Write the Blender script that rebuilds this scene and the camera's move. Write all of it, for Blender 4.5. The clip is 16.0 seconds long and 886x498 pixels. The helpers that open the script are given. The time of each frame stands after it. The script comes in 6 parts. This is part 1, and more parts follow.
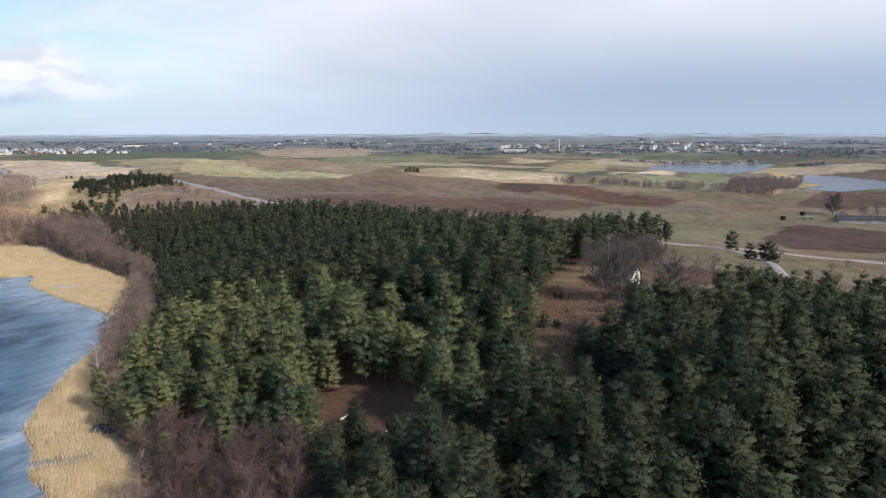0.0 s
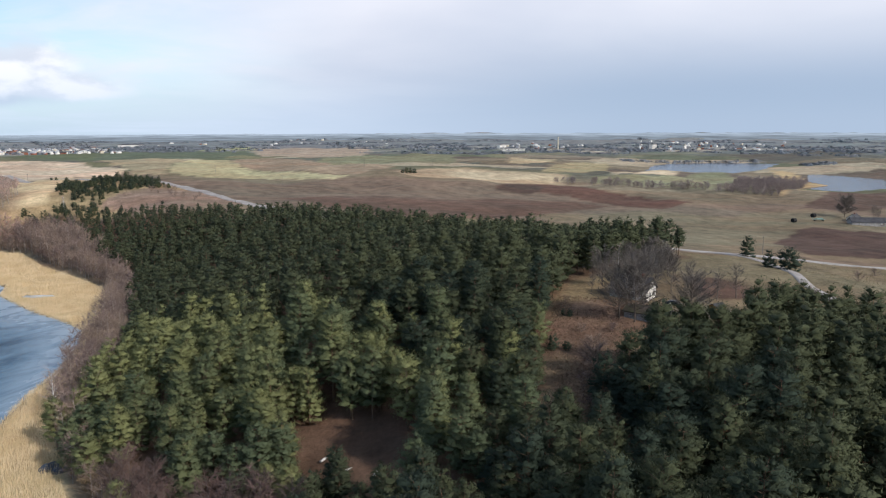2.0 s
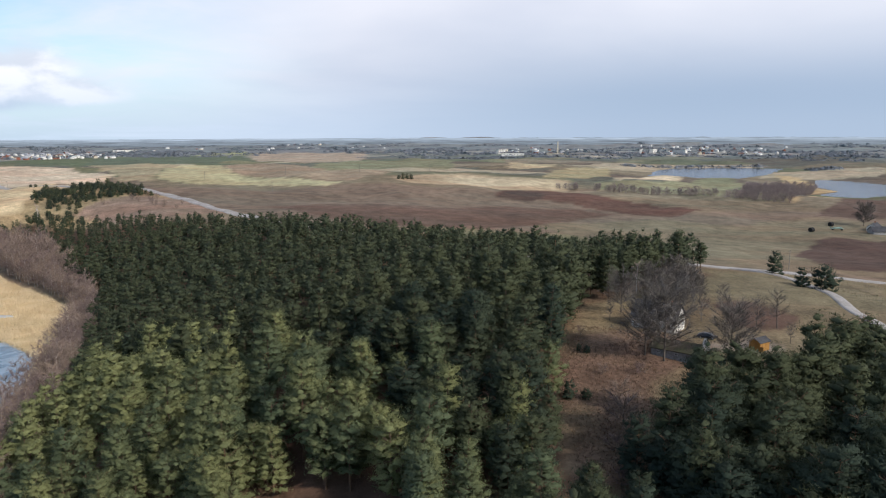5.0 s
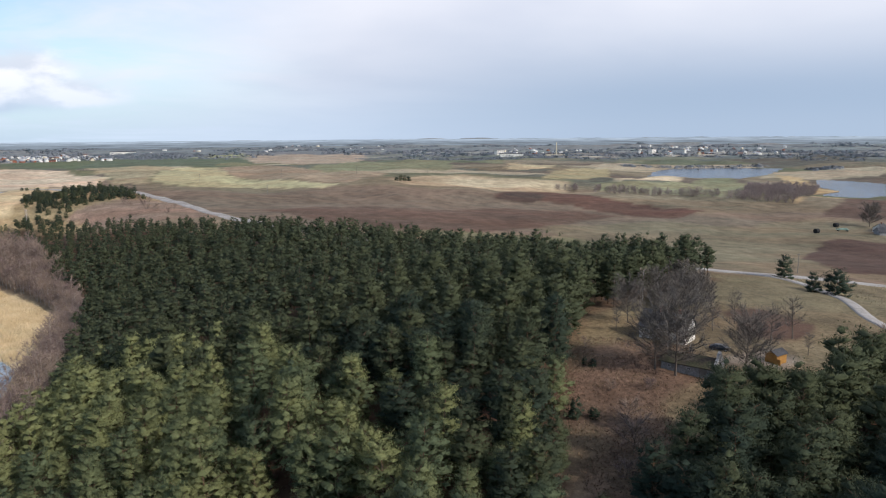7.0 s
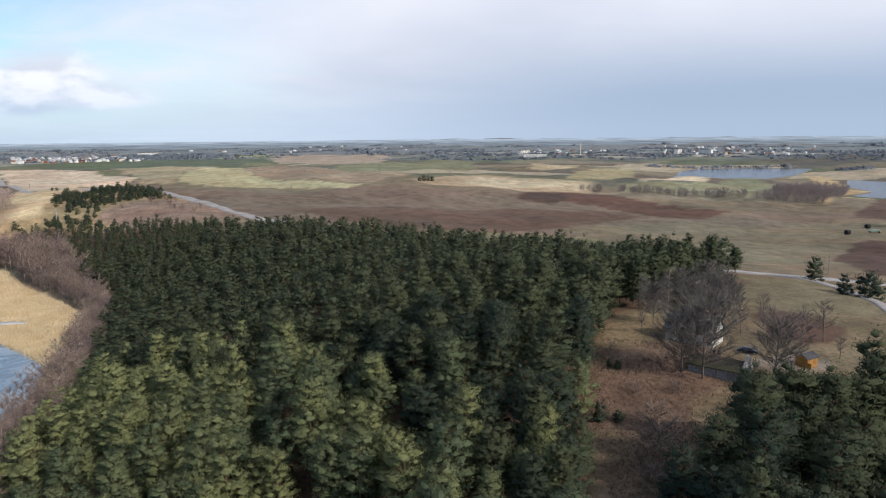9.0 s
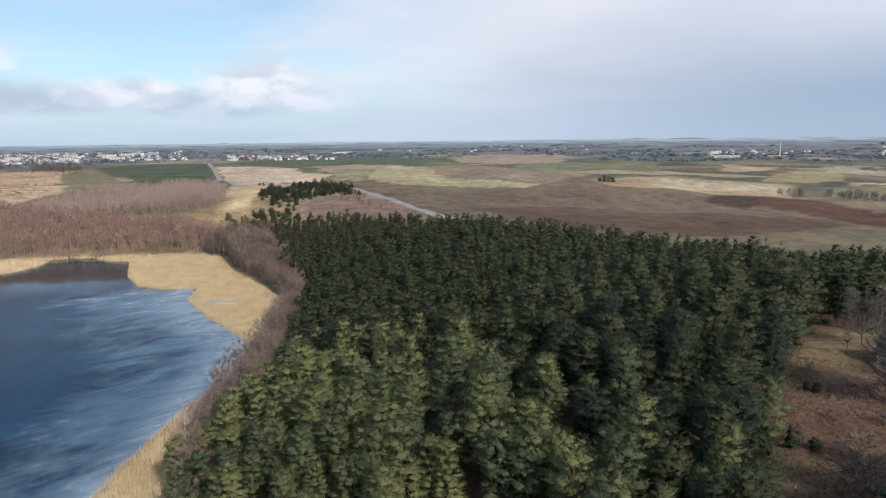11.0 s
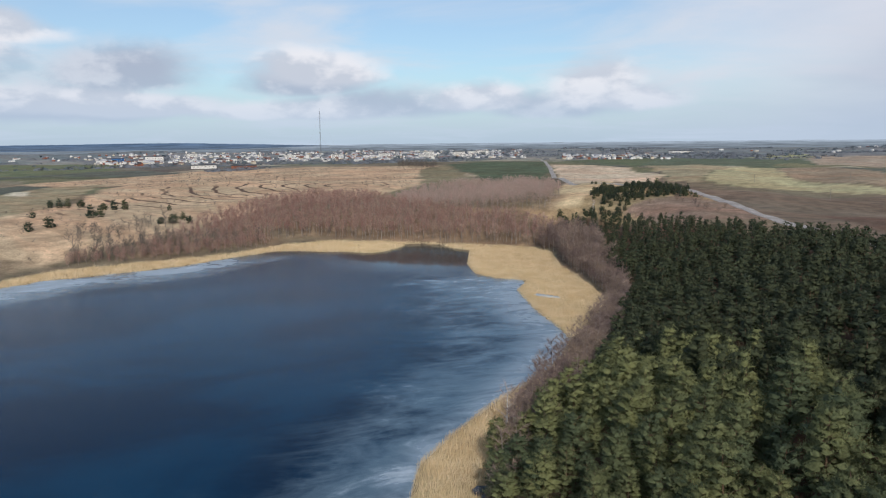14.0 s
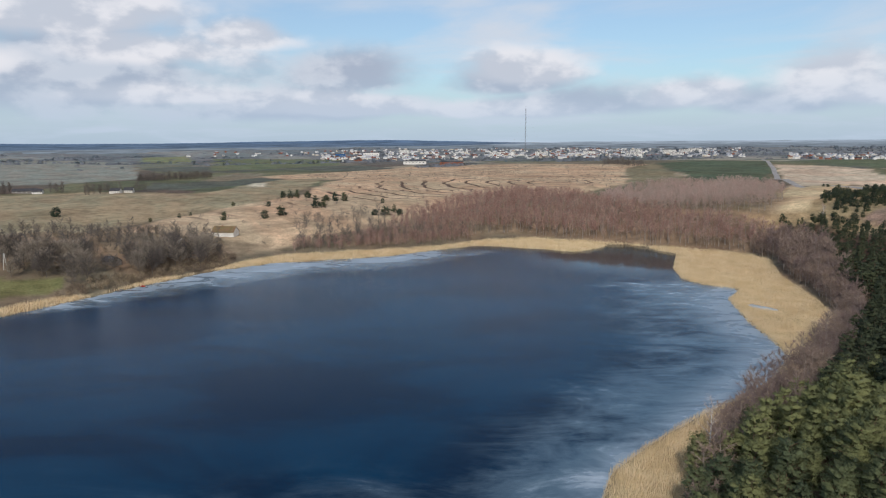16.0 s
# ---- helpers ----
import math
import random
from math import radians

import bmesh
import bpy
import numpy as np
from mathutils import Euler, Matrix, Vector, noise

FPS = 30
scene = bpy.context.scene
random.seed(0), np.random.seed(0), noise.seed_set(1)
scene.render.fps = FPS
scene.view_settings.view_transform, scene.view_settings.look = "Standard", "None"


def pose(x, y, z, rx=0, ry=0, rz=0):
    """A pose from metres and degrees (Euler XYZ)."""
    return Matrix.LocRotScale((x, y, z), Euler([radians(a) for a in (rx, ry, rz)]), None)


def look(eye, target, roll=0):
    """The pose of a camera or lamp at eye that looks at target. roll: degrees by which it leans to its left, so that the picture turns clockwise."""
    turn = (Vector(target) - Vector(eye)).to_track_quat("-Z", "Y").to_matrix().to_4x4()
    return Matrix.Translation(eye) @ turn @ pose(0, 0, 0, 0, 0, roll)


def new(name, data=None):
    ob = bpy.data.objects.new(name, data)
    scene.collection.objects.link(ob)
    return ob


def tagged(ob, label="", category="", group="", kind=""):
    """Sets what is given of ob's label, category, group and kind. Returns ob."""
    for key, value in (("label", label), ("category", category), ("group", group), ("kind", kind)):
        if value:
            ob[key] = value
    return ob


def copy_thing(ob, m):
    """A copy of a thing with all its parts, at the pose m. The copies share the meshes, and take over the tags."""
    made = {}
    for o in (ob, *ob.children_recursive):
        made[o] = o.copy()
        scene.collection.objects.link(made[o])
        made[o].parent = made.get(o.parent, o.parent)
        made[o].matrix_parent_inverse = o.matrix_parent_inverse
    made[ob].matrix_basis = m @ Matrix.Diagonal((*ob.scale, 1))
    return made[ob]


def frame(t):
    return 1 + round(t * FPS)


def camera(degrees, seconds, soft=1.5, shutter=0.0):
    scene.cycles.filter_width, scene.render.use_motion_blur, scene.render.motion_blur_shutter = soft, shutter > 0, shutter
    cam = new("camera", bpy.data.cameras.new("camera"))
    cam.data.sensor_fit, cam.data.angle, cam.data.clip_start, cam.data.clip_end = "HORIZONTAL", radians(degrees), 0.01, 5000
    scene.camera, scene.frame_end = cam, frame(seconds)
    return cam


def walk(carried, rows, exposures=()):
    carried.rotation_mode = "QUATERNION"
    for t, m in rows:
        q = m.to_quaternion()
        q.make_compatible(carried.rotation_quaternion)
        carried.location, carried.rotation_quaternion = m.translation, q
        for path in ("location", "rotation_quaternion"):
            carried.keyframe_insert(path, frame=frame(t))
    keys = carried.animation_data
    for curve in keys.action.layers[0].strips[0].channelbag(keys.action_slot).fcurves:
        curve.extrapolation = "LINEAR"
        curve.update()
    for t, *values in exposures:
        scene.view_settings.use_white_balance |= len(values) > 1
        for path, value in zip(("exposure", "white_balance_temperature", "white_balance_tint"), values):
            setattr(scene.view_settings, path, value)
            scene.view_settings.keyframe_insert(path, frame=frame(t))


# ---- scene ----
# The flight: level and straight ahead over the wood, then a slow turn to the left over the lake.
cam = camera(64.8, 16.0, soft=1.15)
ROWS = [
    # seconds, x, y, z, yaw, pitch, roll
    (0.0, 0.0, 0.0, 75.0, 0.0, -9.62, 0.08),
    (0.5, 0.11, 5.1, 75.05, -0.03, -9.64, 0.1),
    (1.0, 0.27, 10.3, 75.07, -0.08, -9.67, 0.12),
    (1.5, 0.46, 15.5, 75.06, -0.13, -9.68, 0.15),
    (2.0, 0.66, 20.6, 75.03, -0.16, -9.67, 0.17),
    (2.5, 0.88, 25.6, 75.0, -0.19, -9.61, 0.18),
    (3.0, 1.1, 30.5, 74.95, -0.19, -9.52, 0.17),
    (3.5, 1.28, 35.3, 74.92, -0.22, -9.44, 0.17),
    (4.0, 1.41, 40.05, 74.92, -0.25, -9.38, 0.17),
    (4.5, 1.53, 44.75, 74.95, -0.27, -9.34, 0.18),
    (7.0, 2.2, 58.4, 74.95, -0.4, -9.23, 0.43),
    (7.5, 2.25, 58.95, 74.85, -1.04, -9.23, 0.46),
    (8.0, 2.2, 59.2, 74.75, -1.62, -9.22, 0.48),
    (10.5, 2.0, 59.3, 74.7, 12.34, -9.07, 0.6),
    (11.0, 1.9, 59.3, 74.7, 16.0, -9.06, 0.59),
    (11.5, 1.8, 59.35, 74.7, 19.69, -9.04, 0.59),
    (12.0, 1.7, 59.35, 74.7, 23.94, -8.99, 0.6),
    (12.5, 1.6, 59.4, 74.7, 28.49, -8.95, 0.61),
    (13.0, 1.5, 59.4, 74.7, 33.17, -8.92, 0.61),
    (13.5, 1.4, 59.4, 74.7, 37.93, -8.88, 0.6),
    (14.0, 1.3, 59.4, 74.7, 42.68, -8.87, 0.59),
    (14.5, 1.2, 59.4, 74.7, 47.2, -8.88, 0.58),
    (15.0, 1.1, 59.4, 74.7, 52.01, -8.89, 0.56),
    (15.5, 1.0, 59.4, 74.7, 57.09, -8.9, 0.53),
    (16.0, 1.0, 59.4, 74.7, 59.18, -8.93, 0.49),
]
walk(cam, [(t, pose(x, y, z, 90 + pitch, roll, yaw)) for t, x, y, z, yaw, pitch, roll in ROWS],
     [(t, stops, 6300, 13) for t, stops in ((0.0, 0.15), (8.0, 0.15), (10.5, 0.05), (12.0, -0.05), (14.0, -0.18), (16.0, -0.25))])

# -- land --
# The lie of the land: height in metres over the lake, from the shore and a few broad hills.
SHORE = np.array([(-57, 134), (-78, 155), (-92, 178), (-103, 203), (-115, 240), (-128, 275), (-138, 294), (-146, 320), (-161, 346), (-183, 368),
                  (-219, 399), (-254, 440), (-275, 449), (-291, 446), (-320, 433), (-334, 425), (-352, 421), (-364, 412), (-388, 398), (-412, 386),
                  (-424, 350), (-417, 305), (-428, 252), (-441, 203), (-432, 174), (-420, 158), (-405, 140), (-399, 108), (-386, 99), (-373, 82),
                  (-379, 70), (-367, 44), (-345, -5), (-300, -80), (-180, -120), (-150, -60), (-105, 50), (-78, 105)], float)
WATER = np.array([(-81, 134), (-90, 142), (-93, 146), (-82.5, 151.5), (-82, 153), (-94.5, 149.5), (-97, 155), (-107, 168), (-112, 185), (-118, 210), (-122, 243), (-127, 258), (-136, 278), (-148, 289),
                  (-172, 307), (-203, 335), (-213, 357), (-232, 352), (-247, 355), (-271, 376), (-305, 418), (-318, 416), (-334, 422), (-349, 419),
                  (-359, 409), (-352, 398), (-346, 378), (-348, 366), (-366, 357), (-405, 330), (-404, 290), (-400, 255), (-406, 225), (-416, 187),
                  (-409, 145), (-388, 109), (-380, 92), (-360, 62), (-350, 44), (-330, 0), (-285, -70), (-190, -105), (-170, -45), (-125, 40), (-98, 108)], float)
FAR_WATER = np.array([(343, 1195), (425, 1414), (495, 1500), (586, 1509), (697, 1474), (566, 1264), (467, 1152), (402, 1170)], float)
EAST_WATER = np.array([(582, 1127), (605, 1081), (617, 992), (673, 951), (608, 864), (529, 856), (471, 823), (438, 858), (481, 887), (501, 922), (506, 984)], float)


def inside(poly, x, y):
    hit = np.zeros(x.shape, bool)
    for (ax, ay), (bx, by) in zip(poly, np.roll(poly, -1, 0)):
        if ay != by:
            hit ^= ((ay > y) != (by > y)) & (x < (bx - ax) * (y - ay) / (by - ay) + ax)
    return hit


def edge_distance(poly, x, y):
    best = np.full(x.shape, 1e9)
    for (ax, ay), (bx, by) in zip(poly, np.roll(poly, -1, 0)):
        ux, uy = bx - ax, by - ay
        k = np.clip(((x - ax) * ux + (y - ay) * uy) / (ux * ux + uy * uy), 0, 1)
        best = np.minimum(best, np.hypot(x - ax - k * ux, y - ay - k * uy))
    return best


def signed(poly, x, y):
    """Distance to the outline, negative inside."""
    return edge_distance(poly, x, y) * np.where(inside(poly, x, y), -1, 1)


def ramp(v, low, high):
    k = np.clip((v - low) / (high - low), 0, 1)
    return k * k * (3 - 2 * k)


def hill(x, y, cx, cy, sx, sy, turn=0.0):
    c, s = math.cos(math.radians(turn)), math.sin(math.radians(turn))
    u, v = (x - cx) * c + (y - cy) * s, -(x - cx) * s + (y - cy) * c
    return np.exp(-(u / sx) ** 2 - (v / sy) ** 2)


def waves(x, y, size, seed):
    """Smooth rolling ground, about -1 to 1."""
    z = 0
    for i in range(5):
        a, b = seed * 1.7 + i * 2.4, seed * 3.1 + i * 1.3
        z = z + np.sin((x * math.cos(a) + y * math.sin(a)) * 6.28 / (size * (0.7 + 0.23 * i)) + b)
    return z / 2.6


def land(x, y):
    x, y = np.asarray(x, float), np.asarray(y, float)
    r = np.hypot(x, y)
    z = 8 + 14.5 * hill(x, y, 62, 215, 135, 105) + 4 * hill(x, y, 105, 330, 80, 60) - 9 * hill(x, y, 280, 545, 170, 130)
    z = z + 21 * hill(x, y, -120, 900, 420, 560) + 12 * hill(x, y, -265, 600, 120, 110) + 8 * hill(x, y, -120, 420, 140, 120)
    z = z + 8 * hill(x, y, -800, 500, 330, 300) + 14 * hill(x, y, -900, 1300, 600, 500)
    rolling = ramp(r, 380, 700) * (1 - 0.75 * ramp(-x, 450, 900))
    z = z + rolling * (3.2 * waves(x, y, 260, 1) + 1.6 * waves(x, y, 110, 2)) + 0.35 * waves(x, y, 31, 4)
    z = z + 42 * ramp(r, 2300, 4850) + ramp(r, 2300, 3600) * (3.0 * waves(x, y, 900, 3))
    d = signed(SHORE, x, y)
    z = 0.25 + (z - 0.25) * ramp(d, -6, 95) ** 0.8
    f = np.minimum(signed(FAR_WATER, x, y), signed(EAST_WATER, x, y))
    z = np.where(f < 160, 4 + (z - 4) * ramp(f, 2, 160), z)
    w = signed(WATER, x, y)
    z = np.where(w < 0, np.maximum(-2.0, 0.35 * w), z)
    return np.where(f < 0, np.maximum(2.0, 4 + 0.1 * f), z)


# -- end land --

# ---- light ----
SUN_FROM = Vector((0.62, -0.55, 0.56)).normalized()
sun = new("sun", bpy.data.lights.new("sun", "SUN"))
sun.data.energy, sun.data.angle, sun.data.color = 3.1, radians(2.0), (1.0, 0.93, 0.82)
sun.matrix_world = look((0, 0, 300), Vector((0, 0, 300)) - SUN_FROM)

world = bpy.data.worlds.new("sky")
scene.world = world
world.use_nodes = True


class Nodes:
    """A short way to write a node tree."""

    def __init__(self, tree):
        self.tree = tree
        tree.nodes.clear()

    def add(self, kind, inputs=()):
        node = self.tree.nodes.new(kind)
        for key, value in dict(inputs).items():
            self.put(node.inputs[key], value)
        return node

    def put(self, socket, value):
        if hasattr(value, "is_output"):
            self.tree.links.new(value, socket)
        else:
            socket.default_value = value

    def math(self, op, a, b=0.0, c=0.0, clamp=False):
        node = self.add("ShaderNodeMath", {0: a, 1: b, 2: c})
        node.operation, node.use_clamp = op, clamp
        return node.outputs[0]

    def mix(self, k, a, b, blend="MIX"):
        node = self.add("ShaderNodeMix")
        node.data_type, node.blend_type = "RGBA", blend
        for index, value in ((0, k), (6, a), (7, b)):
            self.put(node.inputs[index], (*value, 1) if isinstance(value, tuple) and len(value) == 3 else value)
        return node.outputs[2]

    def noise(self, vector, scale, detail=4.0, rough=0.55, warp=0.0):
        return self.add("ShaderNodeTexNoise", {"Vector": vector, "Scale": scale, "Detail": detail, "Roughness": rough, "Distortion": warp}).outputs[0]

    def span(self, value, low, high, a=0.0, b=1.0, smooth=True):
        node = self.add("ShaderNodeMapRange", {0: value, 1: low, 2: high, 3: a, 4: b})
        node.interpolation_type = "SMOOTHSTEP" if smooth else "LINEAR"
        return node.outputs[0]

    def attribute(self, name, output):
        node = self.add("ShaderNodeAttribute")
        node.attribute_name = name
        return node.outputs[output]


# heaps of cloud: turn to the left and height in degrees, half width and height
GREY_HEAPS = [(66, 5.7, 6.5, 2.6), (86, 6.5, 15, 6.0), (48, 3.2, 9, 1.8), (72, 3.2, 13, 2.4), (97, 4.5, 12, 3.5), (54, 5.0, 6, 2.0), (34, 3.0, 6, 1.8)]
WHITE_HEAPS = [(31, 4.8, 4.2, 2.8), (27.5, 3.4, 4, 1.4), (40, 3.6, 4.5, 1.6), (52.5, 5.9, 5.0, 2.0), (88, 10.0, 10, 3.2), (81, 7.3, 7, 2.0), (74.5, 8.2, 4, 1.6), (95, 6.0, 6, 1.6), (66, 2.9, 9, 1.3), (56, 2.6, 8, 1.1), (80, 3.8, 7, 1.2), (110, 8, 16, 5), (130, 10, 18, 5)]


def sky():
    n = Nodes(world.node_tree)
    way = n.add("ShaderNodeTexCoord").outputs["Generated"]
    x, y, z = n.add("ShaderNodeSeparateXYZ", {0: way}).outputs
    air = n.add("ShaderNodeTexSky")
    air.sky_type, air.sun_disc, air.dust_density, air.altitude = "NISHITA", False, 1.0, 100.0
    air.sun_elevation, air.sun_rotation = math.asin(SUN_FROM.z), math.atan2(SUN_FROM.x, SUN_FROM.y)
    blue = n.mix(1.0, air.outputs[0], (0.094, 0.122, 0.134), "MULTIPLY")
    # how far a direction lies on the side of the weather front, over the fields
    east = n.math("ADD", n.math("MULTIPLY", x, 0.86), n.math("MULTIPLY", y, 0.5))
    turn = n.math("MULTIPLY", n.math("ARCTAN2", n.math("MULTIPLY", x, -1.0), y), 57.2958)
    rise = n.math("MULTIPLY", n.math("ARCSINE", z), 57.2958)
    puff = n.add("ShaderNodeCombineXYZ", {0: x, 1: y, 2: n.math("MULTIPLY", z, 1.9)}).outputs[0]
    over = n.add("ShaderNodeCombineXYZ", {0: n.math("ADD", x, 0.012), 1: n.math("ADD", y, -0.01), 2: n.math("ADD", n.math("MULTIPLY", z, 1.9), 0.035)}).outputs[0]
    body, above = n.noise(puff, 7.0, 8.0, 0.5), n.noise(over, 7.0, 8.0, 0.5)

    def heaps(spots, ragged):
        best = -9.0
        for a, h, wide, tall in spots:
            u = n.math("DIVIDE", n.math("SUBTRACT", turn, a), wide)
            v = n.math("DIVIDE", n.math("SUBTRACT", rise, h - 0.4 * tall), tall)
            v = n.math("MAXIMUM", v, n.math("MULTIPLY", v, -2.2))
            d = n.math("SUBTRACT", 1.0, n.math("SQRT", n.math("ADD", n.math("MULTIPLY", u, u), n.math("MULTIPLY", v, v))))
            best = d if isinstance(best, float) else n.math("MAXIMUM", best, d)
        return n.math("ADD", best, n.math("MULTIPLY", n.math("SUBTRACT", body, 0.5), ragged))

    # a thin high sheet
    up = n.math("MAXIMUM", n.math("ADD", z, 0.1), 0.06)
    deck = n.add("ShaderNodeCombineXYZ", {0: n.math("DIVIDE", x, up), 1: n.math("DIVIDE", y, up), 2: 0.0}).outputs[0]
    sheet = n.noise(deck, 0.7, 7.0, 0.55, 0.4)
    west = n.mix(n.math("MULTIPLY", n.span(sheet, 0.42, 0.72, 0.24, 0.86), n.span(z, 0.16, 0.45, 1.0, 0.25)), blue, (0.78, 0.82, 0.87))
    lit = n.span(n.math("SUBTRACT", body, above), -0.055, 0.07)
    west = n.mix(n.span(heaps(GREY_HEAPS, 1.9), -0.25, 0.6, 0.0, 0.92), west, n.mix(lit, (0.46, 0.53, 0.64), (0.70, 0.75, 0.82)))
    west = n.mix(n.span(heaps(WHITE_HEAPS, 1.9), -0.3, 0.45, 0.0, 0.95), west, n.mix(lit, (0.66, 0.71, 0.78), (0.95, 0.955, 0.97)))
    # the closed grey sheet of the front, darker low down where it rains
    soft = n.noise(deck, 0.35, 5.0, 0.5, 0.3)
    grey = n.mix(n.span(soft, 0.35, 0.7), (0.87, 0.88, 0.92), (0.68, 0.72, 0.80))
    rain = n.math("MULTIPLY", n.span(z, 0.02, 0.21, 1.0, 0.0), n.span(east, 0.05, 0.75))
    grey = n.mix(rain, grey, (0.31, 0.42, 0.56))
    out = n.mix(n.math("MULTIPLY", n.span(east, -0.06, 0.42), n.span(n.math("ADD", n.math("MULTIPLY", east, 3.0), soft), 0.3, 0.8)), west, grey)
    # pale air above the horizon
    low = n.span(z, 0.0, 0.10, 0.7, 0.0)
    haze = n.mix(n.span(east, 0.0, 0.8), (0.56, 0.70, 0.85), (0.44, 0.54, 0.66))
    out = n.mix(low, out, haze)
    back = n.add("ShaderNodeBackground", {0: out, 1: 1.0}).outputs[0]
    n.add("ShaderNodeOutputWorld", {0: back})


sky()

# ---- materials ----


def surface(name, build, rough=0.85):
    """A material whose build(n, place) gives base colour and, if it likes, roughness, height and its depth, metal."""
    m = bpy.data.materials.new(name)
    m.use_nodes = True
    n = Nodes(m.node_tree)
    place = n.add("ShaderNodeNewGeometry").outputs["Position"]
    got = build(n, place)
    shader = n.add("ShaderNodeBsdfPrincipled", {"Base Color": got["colour"], "Roughness": got.get("rough", rough), "Metallic": got.get("metal", 0.0)})
    n.put(shader.inputs["Specular IOR Level"], got.get("gloss", 0.3))
    if "height" in got:
        bump = n.add("ShaderNodeBump", {"Height": got["height"], "Distance": got.get("depth", 0.1), "Strength": 1.0})
        n.put(shader.inputs["Normal"], bump.outputs[0])
    out = shader.outputs[0]
    if "through" in got:
        thin = n.add("ShaderNodeBsdfTranslucent", {0: got["colour"]}).outputs[0]
        out = n.add("ShaderNodeMixShader", {0: got["through"], 1: out, 2: thin}).outputs[0]
    n.add("ShaderNodeOutputMaterial", {0: out})
    return m


def worn(name, colour, other=None, coarse=0.5, fine=6.0, spread=0.3, rough=0.85, metal=0.0, gloss=0.3, depth=0.02):
    """Colour that varies at two sizes, with a fine relief."""
    other = other or tuple(c * 0.6 for c in colour)

    def build(n, place):
        at = n.add("ShaderNodeTexCoord").outputs["Object"]
        one, two = n.noise(at, coarse, 4.0), n.noise(at, fine, 4.0)
        c = n.mix(n.span(one, 0.35, 0.68), colour, other)
        k = n.span(two, 0.3, 0.7, 1 - spread, 1 + spread, False)
        c = n.mix(1.0, c, n.add("ShaderNodeCombineXYZ", {0: k, 1: k, 2: k}).outputs[0], "MULTIPLY")
        return {"colour": c, "rough": rough, "metal": metal, "gloss": gloss, "height": two, "depth": depth}

    return surface(name, build, rough)


def times(n, colour, k):
    return n.mix(1.0, colour, n.add("ShaderNodeCombineXYZ", {0: k, 1: k, 2: k}).outputs[0], "MULTIPLY")


def soil(n, place):
    colour = n.attribute("soil", "Color")
    tufts = n.attribute("tufts", "Fac")
    broad, mid, fine = n.noise(place, 0.018, 5.0, 0.6), n.noise(place, 0.11, 5.0, 0.6), n.noise(place, 0.9, 5.0, 0.65)
    colour = times(n, colour, n.span(broad, 0.3, 0.7, 0.72, 1.28, False))
    colour = times(n, colour, n.span(mid, 0.3, 0.7, 0.7, 1.3, False))
    # redder loam and paler sand in long drifts
    drift = n.noise(n.add("ShaderNodeMapping", {"Vector": place, "Rotation": (0, 0, radians(12)), "Scale": (0.007, 0.024, 0.02)}).outputs[0], 1.0, 6.0, 0.6, 0.3)
    colour = n.mix(1.0, colour, n.mix(n.span(drift, 0.36, 0.64), (1.06, 0.97, 0.93), (0.97, 1.03, 1.02)), "MULTIPLY")
    k = n.span(fine, 0.32, 0.68, -0.42, 0.42, False)
    colour = times(n, colour, n.math("ADD", 1.0, n.math("MULTIPLY", k, tufts)))
    # old plough furrows, bent round the hill of the heath
    x, y, z = n.add("ShaderNodeSeparateXYZ", {0: place}).outputs
    u, v = n.math("ADD", x, 690.0), n.math("MULTIPLY", n.math("ADD", y, -640.0), 1.3)
    ring = n.math("SQRT", n.math("ADD", n.math("MULTIPLY", u, u), n.math("MULTIPLY", v, v)))
    ring = n.math("ADD", ring, n.math("MULTIPLY", n.noise(place, 0.008, 2.0), 60.0))
    line = n.span(n.math("SINE", n.math("MULTIPLY", ring, 0.19)), 0.78, 0.96)
    line = n.math("MULTIPLY", line, n.span(n.noise(place, 0.006, 3.0), 0.38, 0.5))
    line = n.math("MULTIPLY", line, n.span(x, -560.0, -650.0))
    colour = n.mix(n.math("MULTIPLY", line, n.attribute("heath", "Fac")), colour, (0.11, 0.07, 0.05))
    green = n.span(n.noise(place, 0.05, 6.0, 0.6), 0.52, 0.7, 0.0, 0.16)
    colour = n.mix(n.math("MULTIPLY", green, tufts), colour, (0.13, 0.135, 0.055))
    return {"colour": colour, "rough": 0.95, "gloss": 0.1, "height": fine, "depth": 0.35}


